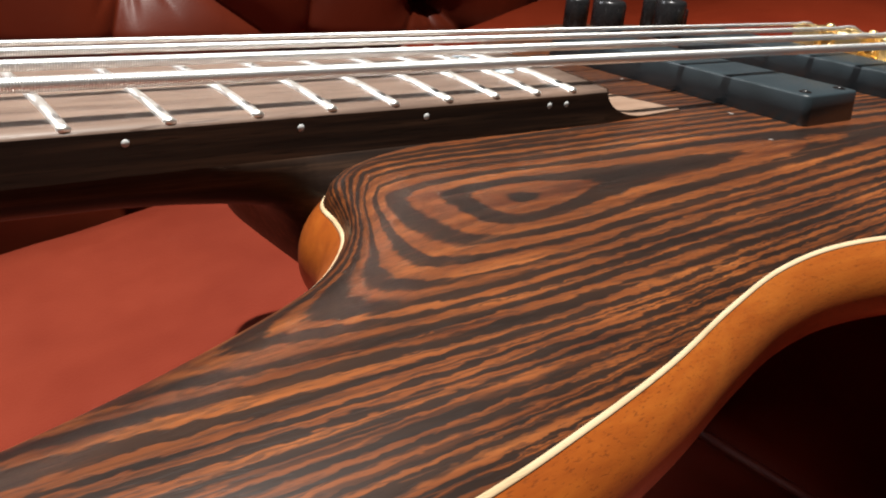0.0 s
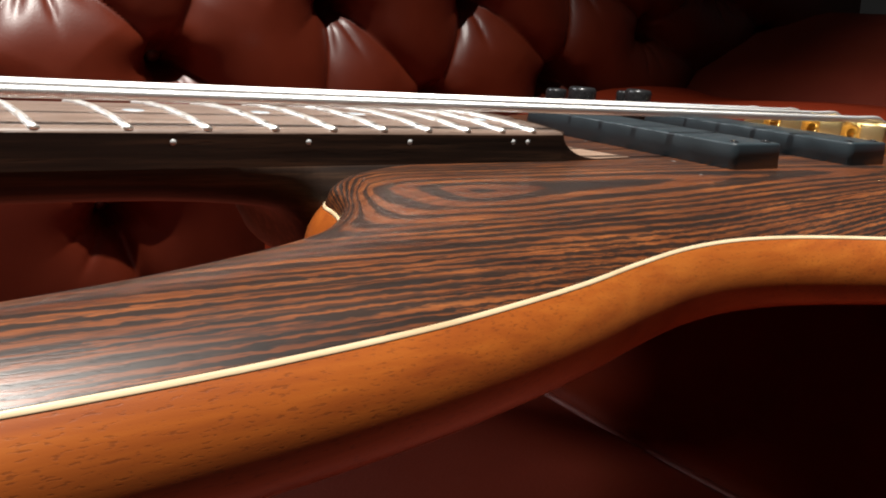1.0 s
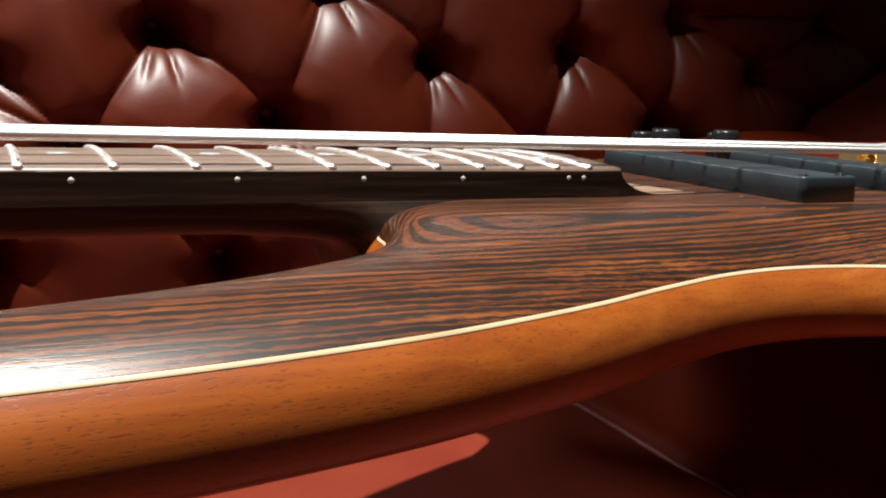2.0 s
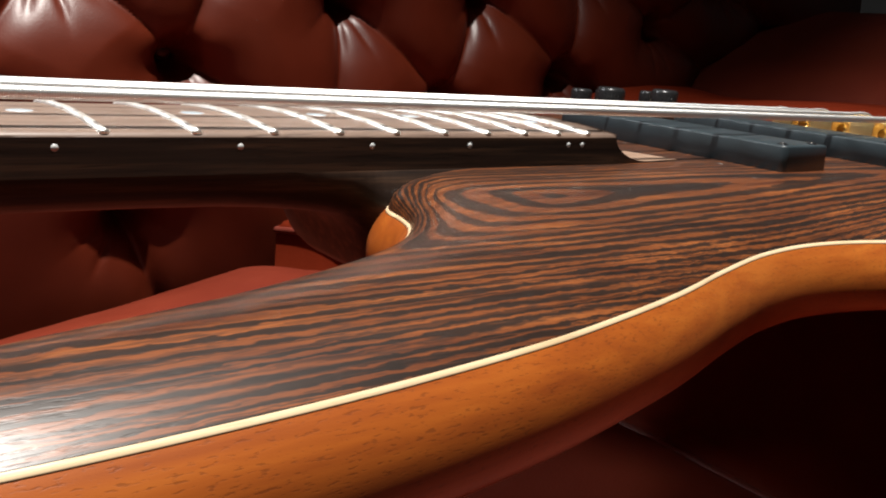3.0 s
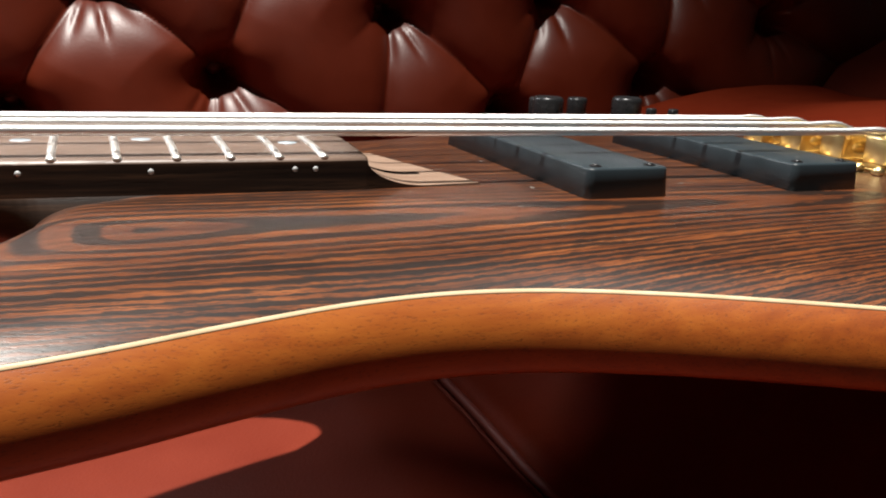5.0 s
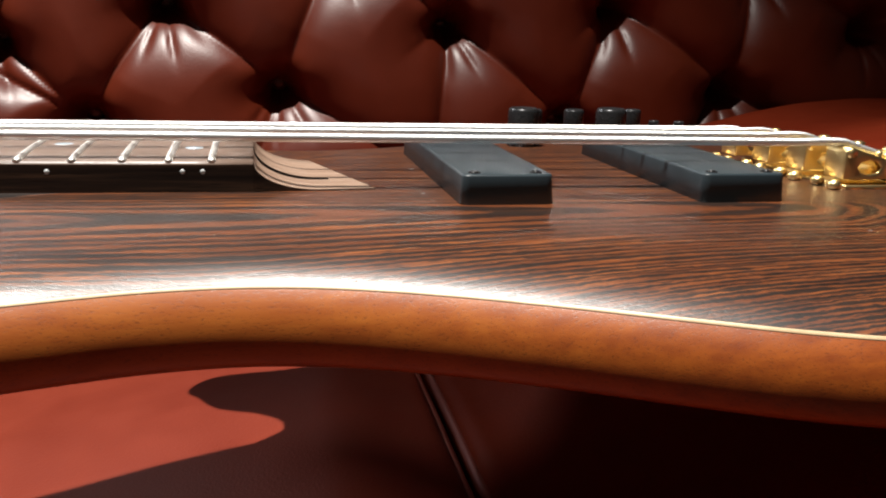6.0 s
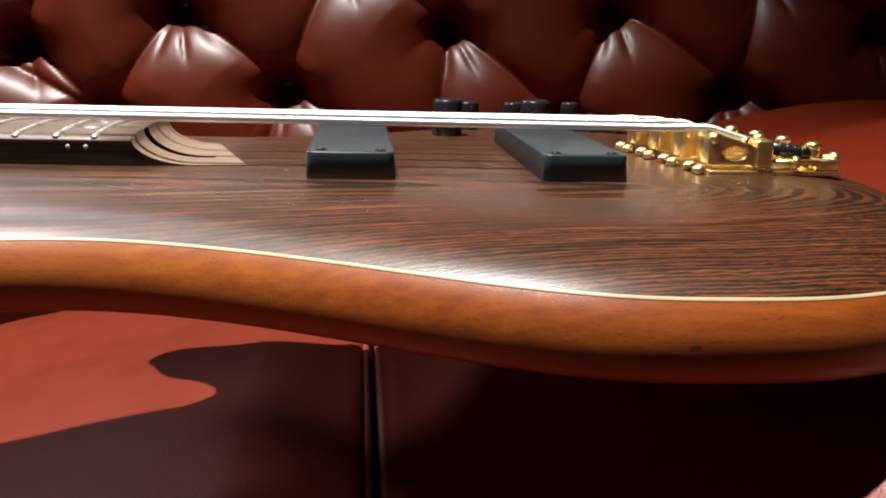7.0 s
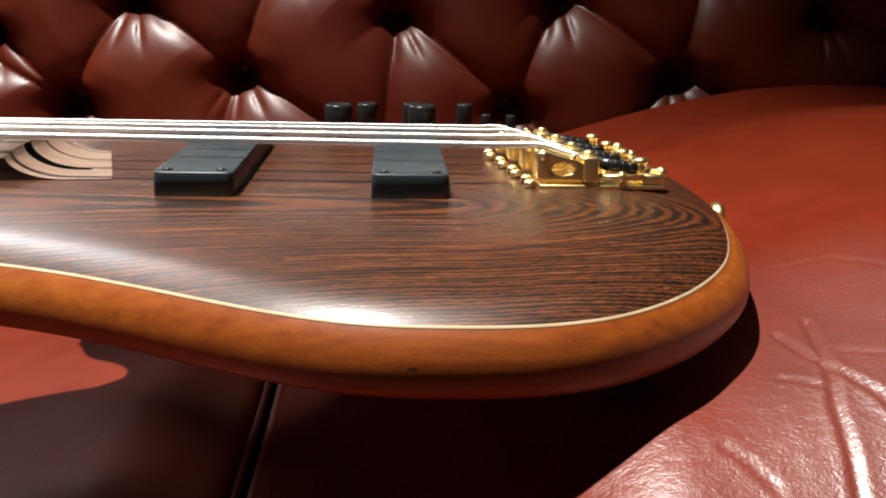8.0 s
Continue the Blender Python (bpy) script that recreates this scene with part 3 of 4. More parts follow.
# ---------------------------------------------------------------- bass guitar
# Its own axes: x runs along the strings from the nut to the tail, 0 at the saddles; z is 0 at the top plate.
bass = thing("bass_guitar", (0, 0, TOP), "four-string bass guitar, striped dark wood top, lying on the sofa", "bass guitar")
SCALE = 0.864


def fret_x(n):
    return -SCALE * 2 ** (-n / 12)


def half_board(x):
    """Half the fretboard's width at x."""
    return 0.0200 + 0.0148 * (x + SCALE) / SCALE


OUTLINE = [(-0.3035, -0.0590), (-0.3150, -0.0700), (-0.337, -0.0815), (-0.365, -0.0920), (-0.400, -0.1005), (-0.428, -0.1070), (-0.444, -0.1165), (-0.440, -0.1265),
           (-0.419, -0.1310), (-0.3723, -0.1315), (-0.3274, -0.1277), (-0.3037, -0.1235), (-0.2794, -0.1180), (-0.2535, -0.1104), (-0.2284, -0.1044), (-0.2057, -0.1027),
           (-0.1838, -0.1057), (-0.1575, -0.1145), (-0.1308, -0.1268), (-0.1067, -0.1392), (-0.0860, -0.1491), (-0.0644, -0.1565), (-0.0399, -0.1590), (-0.0133, -0.1576),
           (0.0082, -0.1504), (0.0314, -0.1330), (0.0533, -0.1047), (0.0679, -0.0700), (0.0765, -0.0354), (0.0790, 0.0000), (0.0760, 0.0400), (0.064, 0.0850), (0.040, 0.1200),
           (0.005, 0.1430), (-0.040, 0.1520), (-0.085, 0.1440), (-0.125, 0.1190), (-0.160, 0.1010), (-0.185, 0.0955), (-0.208, 0.0985), (-0.232, 0.1065), (-0.244, 0.1090),
           (-0.250, 0.1045), (-0.245, 0.0955), (-0.237, 0.0810), (-0.217, 0.0650), (-0.206, 0.0510), (-0.206, 0.0390), (-0.220, 0.0300), (-0.250, 0.0200), (-0.262, 0.0000),
           (-0.272, -0.0180), (-0.2885, -0.0290), (-0.2935, -0.0355), (-0.2950, -0.0430), (-0.2978, -0.0510)]
line = closed_curve(OUTLINE)
area = 0.5 * np.sum(line[:, 0] * np.roll(line[:, 1], -1) - np.roll(line[:, 0], -1) * line[:, 1])
if area < 0:
    line = line[::-1]
norm = outward(line)


def cut_near(x, y):
    return np.exp(-(((x + 0.293) / 0.030) ** 2 + ((y + 0.046) / 0.026) ** 2))


RIM = -0.0101


def rim_z(x, y):
    return RIM - 0.0008 * cut_near(x, y)


FLAT = -0.0015


def top_z(x, y):
    """The height of the top plate, which falls away towards its rim."""
    x, y = np.atleast_1d(x), np.atleast_1d(y)
    d = np.empty(len(x))
    at = np.empty(len(x), int)
    for k in range(0, len(x), 400):
        dist = np.hypot(x[k: k + 400, None] - line[None, :, 0], y[k: k + 400, None] - line[None, :, 1])
        at[k: k + 400], d[k: k + 400] = dist.argmin(1), dist.min(1)
    rz = rim_z(line[at, 0], line[at, 1])
    round_off = np.clip(1.3 * np.exp(-(((line[at, 0] + 0.275) / 0.050) ** 4 + ((line[at, 1] + 0.015) / 0.052) ** 4)), 0, 1)
    t = np.clip(d / 0.050, 0, 1)
    roll = np.clip(d / 0.013, 0, 1)
    arched = FLAT - (FLAT - rz) * (0.66 * (1 - t) ** 2.0 + 0.34 * (1 - roll) ** 2)
    u = 1 - np.clip(d / 0.017, 0, 1)
    rounded = FLAT - (FLAT - rz) * (1 - np.sqrt(1 - u * u))
    return arched * (1 - round_off) + rounded * round_off


def guitar_top():
    pts = [Vector(p) for p in line]
    count = len(pts)
    for inset in (0.0012, 0.0028, 0.0050, 0.0080, 0.0120, 0.0170):
        ring = line - norm * inset
        dist = np.hypot(ring[:, None, 0] - line[None, :, 0], ring[:, None, 1] - line[None, :, 1]).min(1)
        pts += [Vector(p) for p, dd in zip(ring[::1 if inset < 0.006 else 2], dist[::1 if inset < 0.006 else 2]) if dd > inset * 0.9]
    inner = [(x, y) for x in np.arange(-0.46, 0.09, 0.007) for y in np.arange(-0.17, 0.16, 0.007)]
    ia = np.array(inner)
    dist = np.array([np.hypot(line[:, 0] - p[0], line[:, 1] - p[1]).min() for p in ia])
    pts += [Vector(p) for p, dd in zip(inner, dist) if dd > 0.019]
    edges = [(i, (i + 1) % count) for i in range(count)]
    v, e, f, *_ = delaunay_2d_cdt(pts, edges, [], 1, 1e-6)
    xy = np.array([(p.x, p.y) for p in v])
    z = top_z(xy[:, 0], xy[:, 1])
    bm = bmesh.new()
    vs = [bm.verts.new((*p, h)) for p, h in zip(xy, z)]
    for face in f:
        bm.faces.new([vs[i] for i in face])
    return bm


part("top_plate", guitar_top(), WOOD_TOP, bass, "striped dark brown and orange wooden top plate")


def ring_strip(levels, close_bottom=False):
    """A skin that follows the outline: (offset outwards, depth below the rim) from the top down."""
    verts, faces = [], []
    n = len(line)
    rz = rim_z(line[:, 0], line[:, 1])
    for off, deep in levels:
        p = line + norm * (off * (1 + 0.7 * smoothstep(line[:, 0] / 0.06)) if off > 0.0012 else off * np.ones(len(line)))[:, None]
        if off < -0.006:
            for _ in range(6):
                p = (np.roll(p, 1, axis=0) + 2 * p + np.roll(p, -1, axis=0)) / 4
        share = np.clip(deep / 0.028, 0, 1)
        z = (rz - deep) * (1 - share) + (RIM - deep) * share
        verts += np.column_stack([p, z]).tolist()
    for i in range(len(levels) - 1):
        faces += [(i * n + k, i * n + (k + 1) % n, (i + 1) * n + (k + 1) % n, (i + 1) * n + k) for k in range(n)]
    bm = bmesh.new()
    vs = [bm.verts.new(v) for v in verts]
    for f in faces:
        bm.faces.new([vs[i] for i in f])
    if close_bottom:
        last = vs[-n:]
        v, e, f, own, *_ = delaunay_2d_cdt([Vector(w.co[:2]) for w in last], [(k, (k + 1) % n) for k in range(n)], [], 1, 1e-6)
        low = [last[o[0]] if o else bm.verts.new((p.x, p.y, last[0].co.z)) for p, o in zip(v, own)]
        for face in f:
            if len({low[i] for i in face}) > 2:
                bm.faces.new([low[i] for i in face])
    return bm


part("binding", ring_strip([(-0.0005, -0.0002), (0.0000, 0.0001), (0.0004, 0.0004), (0.0006, 0.0007), (0.0007, 0.0010), (-0.0010, 0.0011)]), MAPLE, bass, "thin cream maple accent line")
SIDE = [(0.0051 - 0.0044 * ((0.0121 - d) / 0.0111) ** 2.15, d) for d in (0.0009, 0.0012, 0.0016, 0.0022, 0.0030, 0.0040, 0.0053, 0.0068, 0.0084, 0.0100, 0.0115)]
SIDE += [(0.0008 + 0.0043 * math.sqrt(max(0.0, 1 - ((d - 0.0121) / 0.0085) ** 2)), d) for d in (0.0130, 0.0146, 0.0162, 0.0178, 0.0191, 0.0200, 0.0205)]
part("body", ring_strip(SIDE + [(0.0003, 0.0208), (-0.0014, 0.0211), (-0.0060, 0.0221), (-0.0105, 0.0232), (-0.0150, 0.0241), (-0.0200, 0.0248)], True), MAHOGANY, bass, "satin orange-brown mahogany body with rounded edges")


# neck, fretboard, frets
def neck():
    xs = [-0.864, -0.75, -0.60, -0.45, -0.38, -0.352, -0.333, -0.320, -0.311, -0.305, -0.3005, -0.2975, -0.2950, -0.2928, -0.2900, -0.2870, -0.270, -0.245, -0.2040]
    zb = [-0.0108, -0.0112, -0.0116, -0.0120, -0.0123, -0.0126, -0.0131, -0.0138, -0.0144, -0.0150, -0.0158, -0.0178, -0.0215, -0.0262, -0.0318, -0.0345, -0.0345, -0.0300, -0.0300]
    bm = bmesh.new()
    rings = []
    for x, low in zip(xs, zb):
        hw = half_board(x) - 0.0001
        boxy = 2.9 + 2.0 * float(smoothstep((x + 0.33) / 0.05))
        ring = []
        for k in range(25):
            a = math.pi * k / 24
            c, s = math.cos(a), math.sin(a)
            ring.append(bm.verts.new((x, -hw * math.copysign(abs(c) ** (2 / boxy), c), 0.0020 + (low - 0.0020) * abs(s) ** (2 / boxy))))
        rings.append(ring)
    for a, b in zip(rings, rings[1:]):
        for k in range(24):
            bm.faces.new((a[k], a[k + 1], b[k + 1], b[k]))
        bm.faces.new((a[0], a[24], b[24], b[0]))
    bm.faces.new(rings[0])
    bm.faces.new(rings[-1][::-1])
    return bm


part("neck", neck(), WENGE, bass, "dark striped wenge neck")
RADIUS = 0.30
EDGE = 0.0080


def board_z(x, y):
    return EDGE + (half_board(x) ** 2 - y * y) / (2 * RADIUS)


def fretboard():
    xs = list(np.linspace(-0.868, -0.2035, 40))
    bm = bmesh.new()
    rings = []
    for x in xs:
        hw = half_board(min(x, -0.2035))
        t = max(0.0, (x + 0.2035) / 0.017)
        fall = (1 - t) ** 1.7
        ring = [bm.verts.new((x, -hw, -0.0015)), bm.verts.new((x, -hw, FLAT + (EDGE - 0.0008 - FLAT) * fall))]
        for y in np.linspace(-hw + 0.0007, hw - 0.0007, 19):
            ring.append(bm.verts.new((x, y, FLAT + (board_z(min(x, -0.2035), y) - FLAT) * fall)))
        ring += [bm.verts.new((x, hw, FLAT + (EDGE - 0.0008 - FLAT) * fall)), bm.verts.new((x, hw, -0.0015))]
        rings.append(ring)
    n = len(rings[0])
    for a, b in zip(rings, rings[1:]):
        for k in range(n - 1):
            bm.faces.new((a[k], a[k + 1], b[k + 1], b[k]))
        bm.faces.new((a[-1], a[0], b[0], b[-1]))
    bm.faces.new(rings[0])
    bm.faces.new(rings[-1][::-1])
    return bm


board = part("fretboard", fretboard(), ROSEWOOD, bass, "brown rosewood fretboard with a scooped end")
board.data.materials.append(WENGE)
# for the end face behind the ramp's slot, painted dark as shade
board.data.materials.append(RECESS_SHADE)
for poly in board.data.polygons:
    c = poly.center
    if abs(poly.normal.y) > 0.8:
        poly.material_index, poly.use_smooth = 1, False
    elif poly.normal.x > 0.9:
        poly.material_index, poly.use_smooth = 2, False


def slot_half(x):
    return 0.0034 - 0.0018 * min(1.0, (x + 0.2035) / 0.025)


def ramp_plate():
    """The thin scooped tongue past the last fret, with the slot of the truss rod in it."""
    bm = bmesh.new()
    grid = []
    for u in np.linspace(0, 1, 60):
        half = slot_half(-0.2035 + 0.031 * u)
        ys = np.r_[np.linspace(-0.0313 + 0.0040 * u, -0.0093 - half, 22), np.linspace(-0.0090 - half, -0.0090 + half, 8), np.linspace(-0.0087 + half, 0.0313, 26)]
        row = []
        for j, y in enumerate(ys):
            x = -0.2035 + u * (0.0400 - 0.31 * (y + 0.031))
            h = FLAT + 0.0004 + (board_z(-0.2035, y) - FLAT - 0.0001) * (1 - math.sqrt(1 - max(0.0, 1 - (x + 0.2035) / 0.0210) ** 2))
            if 22 <= j < 30 and x < -0.1790:
                h = max(h - 0.0065, FLAT + 0.0003)
            row.append(bm.verts.new((x, y, h)))
        grid.append(row)
    n, m = len(grid), len(grid[0])
    for i in range(n - 1):
        for j in range(m - 1):
            f = bm.faces.new((grid[i][j], grid[i][j + 1], grid[i + 1][j + 1], grid[i + 1][j]))
            f.smooth = not 21 <= j < 30
            f.material_index = 1 if 21 <= j < 30 and f.calc_center_median().x < -0.1784 else 0
    edge = [grid[i][0] for i in range(n)] + [grid[-1][j] for j in range(1, m)] + [grid[i][-1] for i in range(n - 2, -1, -1)]
    low = [bm.verts.new((v.co.x, v.co.y, -0.002)) for v in edge]
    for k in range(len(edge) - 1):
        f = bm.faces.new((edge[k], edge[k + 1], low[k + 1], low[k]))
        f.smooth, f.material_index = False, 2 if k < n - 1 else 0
    return bm


ramp_mesh = ramp_plate()
ramp_part = part("rod_ramp", ramp_mesh, LIT_RAMP_WOOD, bass, "scooped wooden ramp with a slot, colour brightened as if lit", smooth=False)
# the slot's floor and walls take the painted shade
ramp_part.data.materials.append(RECESS_SHADE)
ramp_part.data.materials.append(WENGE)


def fret_bar(n):
    x, hw = fret_x(n), half_board(fret_x(n))
    pts, radii = [], []
    ys = np.r_[-hw + 0.0008, -hw + 0.0013, np.linspace(-hw + 0.002, hw - 0.002, 15), hw - 0.0013, hw - 0.0008]
    for y in ys:
        sink = 0.0010 * max(0.0, (abs(y) - hw + 0.0018) / 0.002)
        pts.append((0, y, board_z(x, min(abs(y), hw)) - sink - 0.0002))
        radii.append(0.00125 if abs(y) < hw - 0.0018 else 0.0016 if abs(y) < hw - 0.0010 else 0.0012)
    return tube(pts, radii, 10)


for n in range(1, 25):
    part("fret", fret_bar(n), NICKEL, bass, at=(fret_x(n), 0, 0))

for n in (15, 17, 19, 21, 3, 5, 7, 9):
    xm, y = (fret_x(n) + fret_x(n - 1)) / 2, -0.0010
    me = lathe([(0.0029, 0.0), (0.0029, 0.0003), (0.0026, 0.00036), (0.0001, 0.00036)], 28)
    part("inlay", me, PEARL, bass, "round pearl inlay", (xm, y, board_z(xm, y) - 0.0003))
for n in (12, 24):
    xm = (fret_x(n) + fret_x(n - 1)) / 2
    for y in (-0.0095, 0.0095):
        me = lathe([(0.0029, 0.0), (0.0029, 0.0004), (0.0001, 0.0006)], 24)
        part("inlay", me, PEARL, bass, "round pearl inlay", (xm, y, board_z(xm, y) - 0.0003))

for n, shift in ((3, 0), (5, 0), (7, 0), (9, 0), (12, -0.003), (12, 0.003), (15, 0), (17, 0), (19, 0), (21, 0), (24, -0.0030), (24, 0.0030)):
    xm = (fret_x(n) + fret_x(n - 1)) / 2 + shift + 0.0007
    part("side_dot", lathe([(0.0008, -0.0004), (0.0008, 0.00003), (0.0001, 0.00004)], 14, "y"), WHITE_DOT, bass, "white position dot", pose(xm, -half_board(xm), 0.0050, 0, 0, 180))

part("nut", block((0.005, 0.041, 0.010), 0.001, 2, (-0.8665, 0, 0.0085)), WHITE_DOT, bass, "pale nut")
part("headstock", block((0.20, 0.075, 0.015), 0.006, 3, (-0.968, 0, -0.002)), WENGE, bass, "dark wooden headstock")

# strings, from the thick one on the near side to the thin one
STRING_Z = 0.0152
for k, gauge in enumerate((0.00145, 0.00117, 0.00092, 0.00070)):
    yb, yn = -0.0290 + 0.01933 * k, -0.0150 + 0.0100 * k
    arch = 0.0010 * (1 - abs(k - 1.5) / 1.5)
    arch -= 0.0005 * k
    path = [(-0.866, yn, 0.0136)]
    path += [(x, yn + (yb - yn) * (x + 0.864) / 0.864, STRING_Z + arch + 0.0002 - 0.0008 * (x + 0.30) / 0.3) for x in np.linspace(-0.80, -0.014, 60)]
    sx = 0.0000 - 0.0030 * k
    path += [(sx + u, yb, z + arch) for u, z in ((-0.001, STRING_Z - 0.0002), (0.003, STRING_Z - 0.0003), (0.006, STRING_Z - 0.0006), (0.009, STRING_Z - 0.0016), (0.013, 0.0124), (0.018, 0.0110), (0.023, 0.0095))]
    part("string", tube(path, gauge, 12), STRING, bass, "wound steel string")


# pickups
def pickup(x0, x1):
    w, length = x1 - x0, 0.1110
    bm = bmesh.new()
    bmesh.ops.create_cube(bm, size=1.0)
    for v in bm.verts:
        up = v.co.z > 0
        v.co = Vector((v.co.x * (w - (0.0012 if up else 0)), v.co.y * (length - (0.0012 if up else 0)), 0.0077 if up else -0.0045))
    tall = [e for e in bm.edges if abs(e.verts[0].co.z - e.verts[1].co.z) > 0.005]
    bmesh.ops.bevel(bm, geom=tall, offset=0.0026, segments=5, profile=0.5, affect="EDGES")
    rim = [e for e in bm.edges if e.verts[0].co.z > 0 and e.verts[1].co.z > 0]
    bmesh.ops.bevel(bm, geom=rim, offset=0.0007, segments=3, profile=0.5, affect="EDGES")
    cover = part("pickup", bm, BLACK_PLASTIC, bass, "black plastic soapbar pickup", ((x0 + x1) / 2, 0, 0))
    for sx in (-0.0098, 0.0098):
        for sy in (-0.0505, 0.0505):
            # flat dark disc on the cover, its colour in place of a hole's shade
            part("screw_hole_shade", lathe([(0.0019, 0.0), (0.0019, 0.00025), (0.0014, 0.0003), (0.0001, 0.0003)], 16), RECESS_SHADE, cover, "dark disc painted as a screw hole's shade", (sx, sy, 0.0076))
            part("screw", lathe([(0.0013, 0.0), (0.0013, 0.0004), (0.0008, 0.0007), (0.0001, 0.0007)], 16), BLACK_METAL, cover, "small black screw", (sx, sy, 0.0077))


pickup(-0.1424, -0.1124)
pickup(-0.0630, -0.0330)

# bridge: a plate with four sliding string carriers, set back further for the thicker strings
bridge = part("bridge", block((0.0510, 0.070, 0.0018), 0.0006, 2, (0.0295, 0, -0.0009)), GOLD, bass, "gold-plated bridge")
part("tail_lip", block((0.0090, 0.069, 0.0046), 0.0012, 2, (0.0500, 0, 0.0022)), GOLD, bridge)


def carrier_x(k):
    return 0.0000 - 0.0030 * k


def hollow_saddle(x, y, top):
    """A saddle block with a round window through its sides, rising to the crest that the string rides over."""
    bm = bmesh.new()
    outer = [(0.0, 0.0020), (0.0, top - 0.0012), (0.0012, top), (0.0042, top), (0.0070, top - 0.0010), (0.0180, 0.0098), (0.0205, 0.0090), (0.0205, 0.0020)]
    n = len(outer)
    hole = [(0.0118 + 0.0056 * math.cos(a), 0.0063 + 0.0026 * math.sin(a)) for a in (math.pi * 1.25 - 2 * math.pi * k / n for k in range(n))]
    rings = [[bm.verts.new((x + 0.0028 + px * 0.88, y + side * 0.0058, pz)) for px, pz in loop] for side in (-1, 1) for loop in (outer, hole)]
    for k in range(n):
        m = (k + 1) % n
        bm.faces.new((rings[0][k], rings[0][m], rings[2][m], rings[2][k]))
        bm.faces.new((rings[1][k], rings[3][k], rings[3][m], rings[1][m]))
        bm.faces.new((rings[0][k], rings[1][k], rings[1][m], rings[0][m]))
        bm.faces.new((rings[2][k], rings[2][m], rings[3][m], rings[3][k]))
    bmesh.ops.recalc_face_normals(bm, faces=bm.faces[:])
    edges = [e for e in bm.edges if len(e.link_faces) == 2 and e.calc_face_angle(0) > 0.6]
    bmesh.ops.bevel(bm, geom=edges, offset=0.0005, segments=2, profile=0.5, affect="EDGES")
    return bm


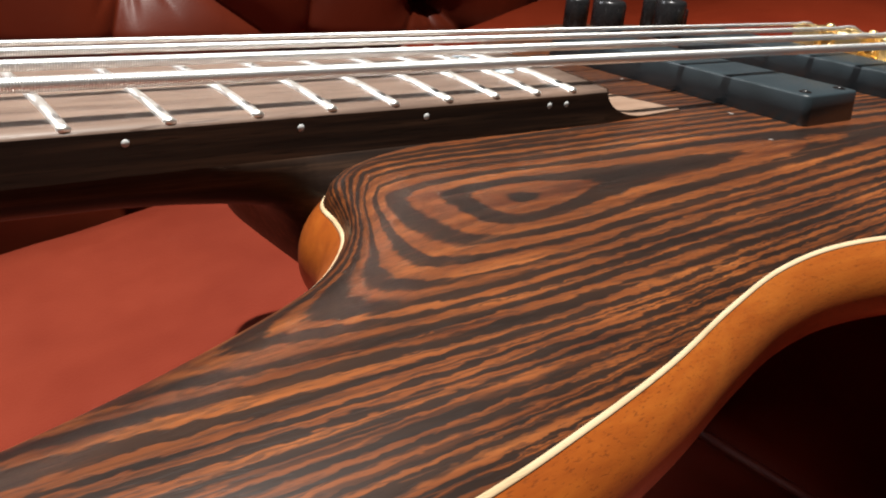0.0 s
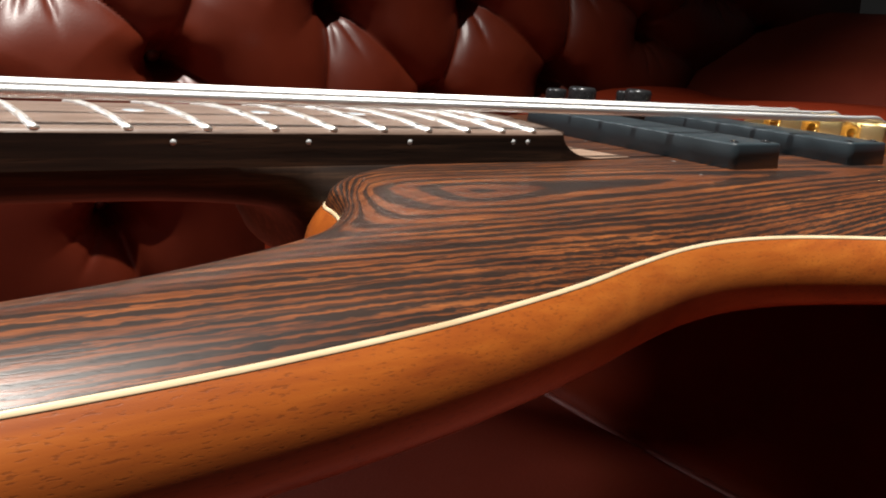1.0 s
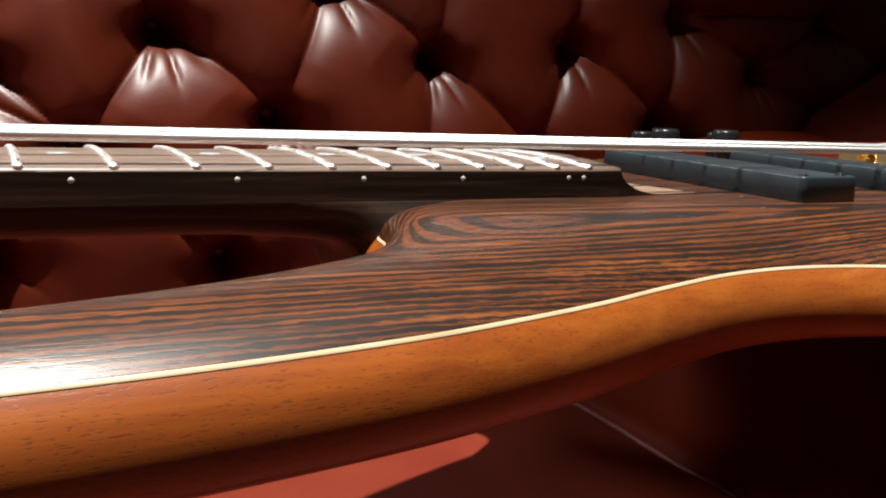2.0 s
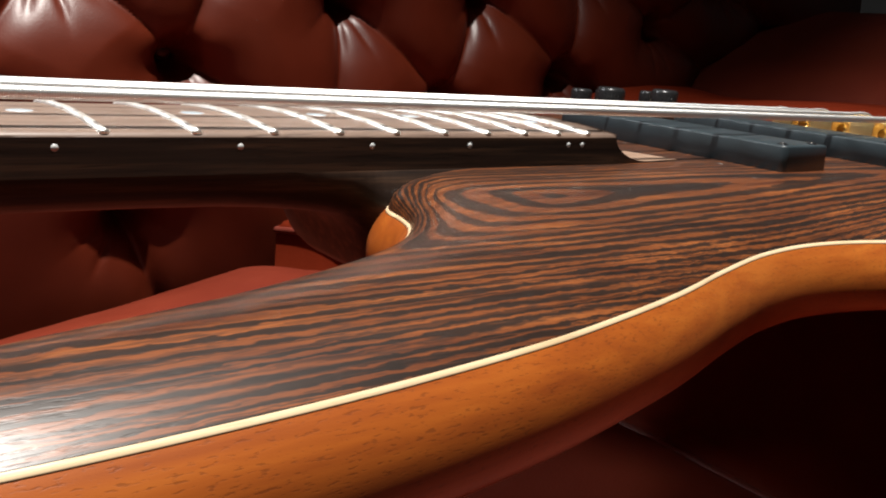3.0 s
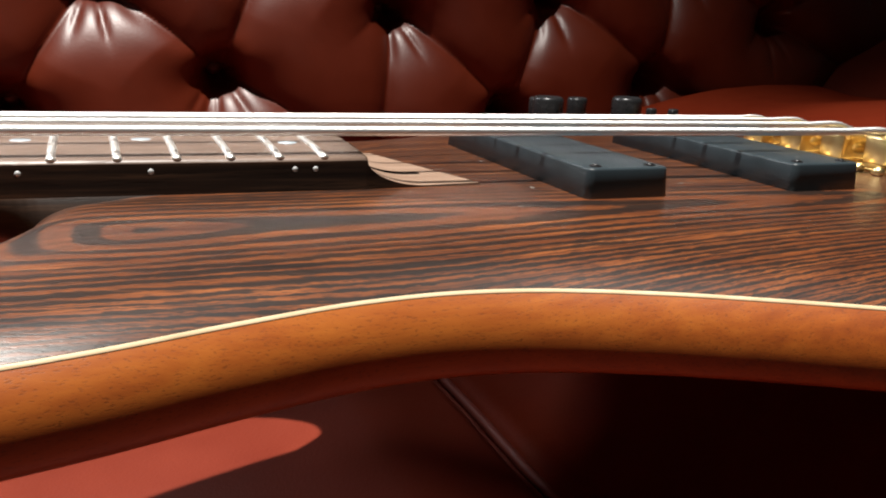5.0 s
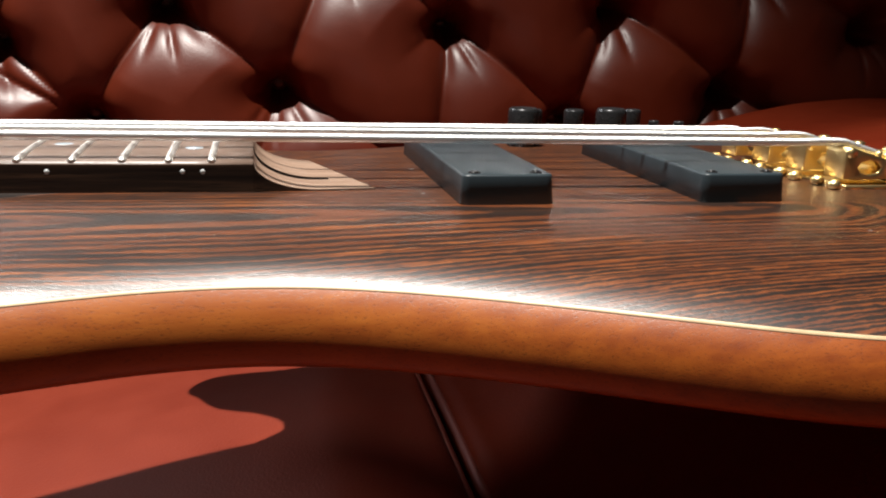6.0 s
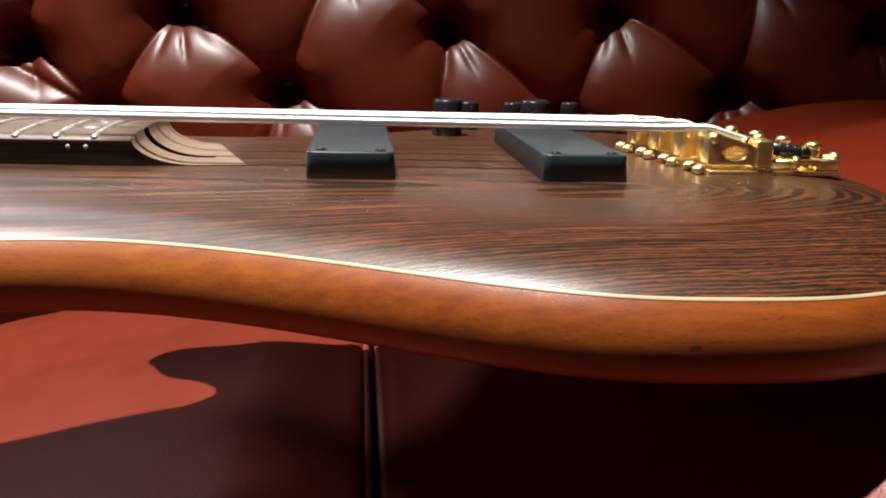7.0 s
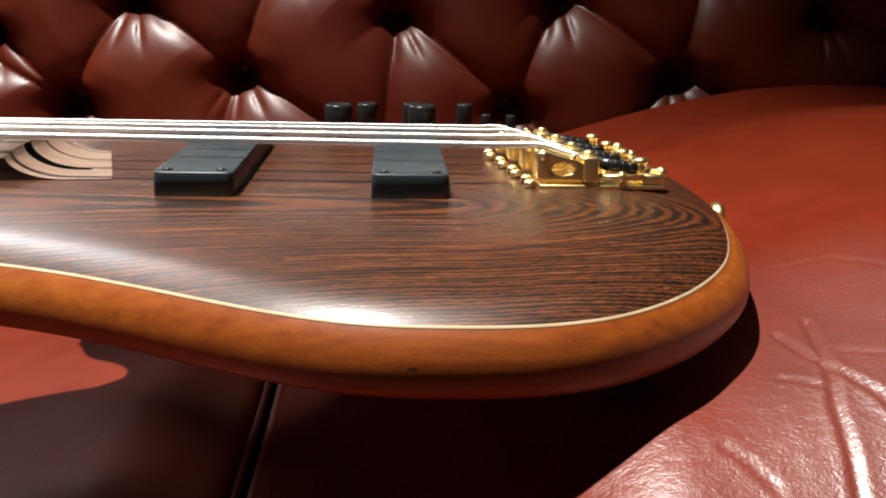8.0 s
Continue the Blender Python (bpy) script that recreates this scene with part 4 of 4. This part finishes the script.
for k in range(4):
    yb, sx = -0.0290 + 0.01933 * k, carrier_x(k)
    crest = STRING_Z + 0.0010 * (1 - abs(k - 1.5) / 1.5) - 0.0005 * k - 0.0020
    sad = part("saddle", hollow_saddle(sx, yb, crest), GOLD, bridge, "gold string saddle with a round window")
    part("saddle_pin", tube([(sx + 0.0051, yb - 0.0064, crest - 0.0016), (sx + 0.0051, yb + 0.0064, crest - 0.0016)], 0.0019, 14), GOLD, sad)
    for sy in (-0.0048, 0.0048):
        part("saddle_foot", lathe([(0.0022, 0.0), (0.0027, 0.0008), (0.0024, 0.0022), (0.0013, 0.0032), (0.0001, 0.0034)], 16), GOLD, sad, at=(sx + 0.0002, yb + sy, FLAT + 0.0002))
        part("height_screw", lathe([(0.0013, 0.0), (0.0013, 0.0035), (0.0008, 0.0040), (0.0001, 0.0040)], 12), GOLD, sad, at=(sx + 0.0175, yb + sy * 0.8, 0.0080))
    clamp = part("clamp", block((0.0068, 0.0126, 0.0104), 0.0012, 3, (sx + 0.0243, yb, 0.0062)), GOLD, bridge, "gold clamp block")
    part("clamp_screw", lathe([(0.0021, 0.0), (0.0021, 0.0016), (0.0014, 0.0022), (0.0001, 0.0022)], 16), GOLD, clamp, at=(sx + 0.0243, yb, 0.0108))
    rod = part("tail_rod", tube([(sx + 0.0270, yb, 0.0082), (0.0440 - 0.0022 * k, yb, 0.0056)], 0.0025, 16), BLACK_METAL, bridge, "black threaded tail piece")
    for m in range(5):
        at = sx + 0.0290 + m * 0.0030
        part("thread_ring", lathe([(0.0025, -0.0005), (0.0028, -0.0002), (0.0028, 0.0002), (0.0025, 0.0005)], 16, "x"), BLACK_METAL, rod, at=(at, yb, 0.0082 - 0.153 * (at - sx - 0.027)))
    part("guide_screw", tube([(sx + 0.0270, yb - 0.0045, 0.0030), (0.0470, yb - 0.0045, 0.0030)], 0.0013, 10), GOLD, bridge)
    part("guide_nut", lathe([(0.0024, -0.0012), (0.0026, 0.0), (0.0024, 0.0012)], 12, "x"), GOLD, bridge, at=(0.0370 - 0.002 * k, yb - 0.0045, 0.0030))
    part("tail_cap", lathe([(0.0026, 0.0), (0.0026, 0.0064), (0.0022, 0.0072), (0.0028, 0.0076), (0.0028, 0.0090), (0.0018, 0.0098), (0.0001, 0.0099)], 18), GOLD, bridge, "round gold cap", (0.0458 - 0.0022 * k, yb, 0.0005))
    part("intonation_screw", lathe([(0.0017, -0.003), (0.0017, 0.003), (0.0026, 0.0033), (0.0026, 0.0056), (0.0018, 0.0064), (0.0001, 0.0065)], 16, "x"), GOLD, bridge, at=(0.0500 - 0.0010 * k, yb, 0.0040))


# controls
def knob(x, y, r, h):
    prof = [(r, -0.0045), (r, h * 0.9), (r * 0.93, h * 0.97), (r * 0.82, h), (r * 0.78, h * 0.985), (0.0001, h * 0.985)]
    bm = lathe(prof, 40)
    for i, v in enumerate(bm.verts):
        if v.co.z < h * 0.92 and i % 2:
            v.co.x *= 0.965
            v.co.y *= 0.965
    part("knob", bm, BLACK_METAL, bass, "black knurled control knob", (x, y, FLAT - 0.0005))


for kx, ky, kr, kh in ((-0.082, 0.080, 0.0072, 0.0180), (-0.068, 0.113, 0.0058, 0.0145), (-0.039, 0.080, 0.0072, 0.0182), (-0.043, 0.119, 0.0052, 0.0140), (-0.014, 0.112, 0.0045, 0.0150), (-0.002, 0.111, 0.0028, 0.0095), (0.012, 0.111, 0.0028, 0.0092)):
    knob(kx, ky, kr, kh)

button = part("strap_button", lathe([(0.0035, 0.0), (0.0032, 0.0060), (0.0060, 0.0085), (0.0068, 0.0105), (0.0060, 0.0122), (0.0001, 0.0126)], 24, "x"), GOLD, bass, "gold strap button", (0.0810, 0.0, -0.0215))
part("washer", lathe([(0.0065, 0.0), (0.0065, 0.0012), (0.0001, 0.0013)], 24, "x"), BLACK_METAL, button, "black felt washer", (0.0, 0.0, 0.0))
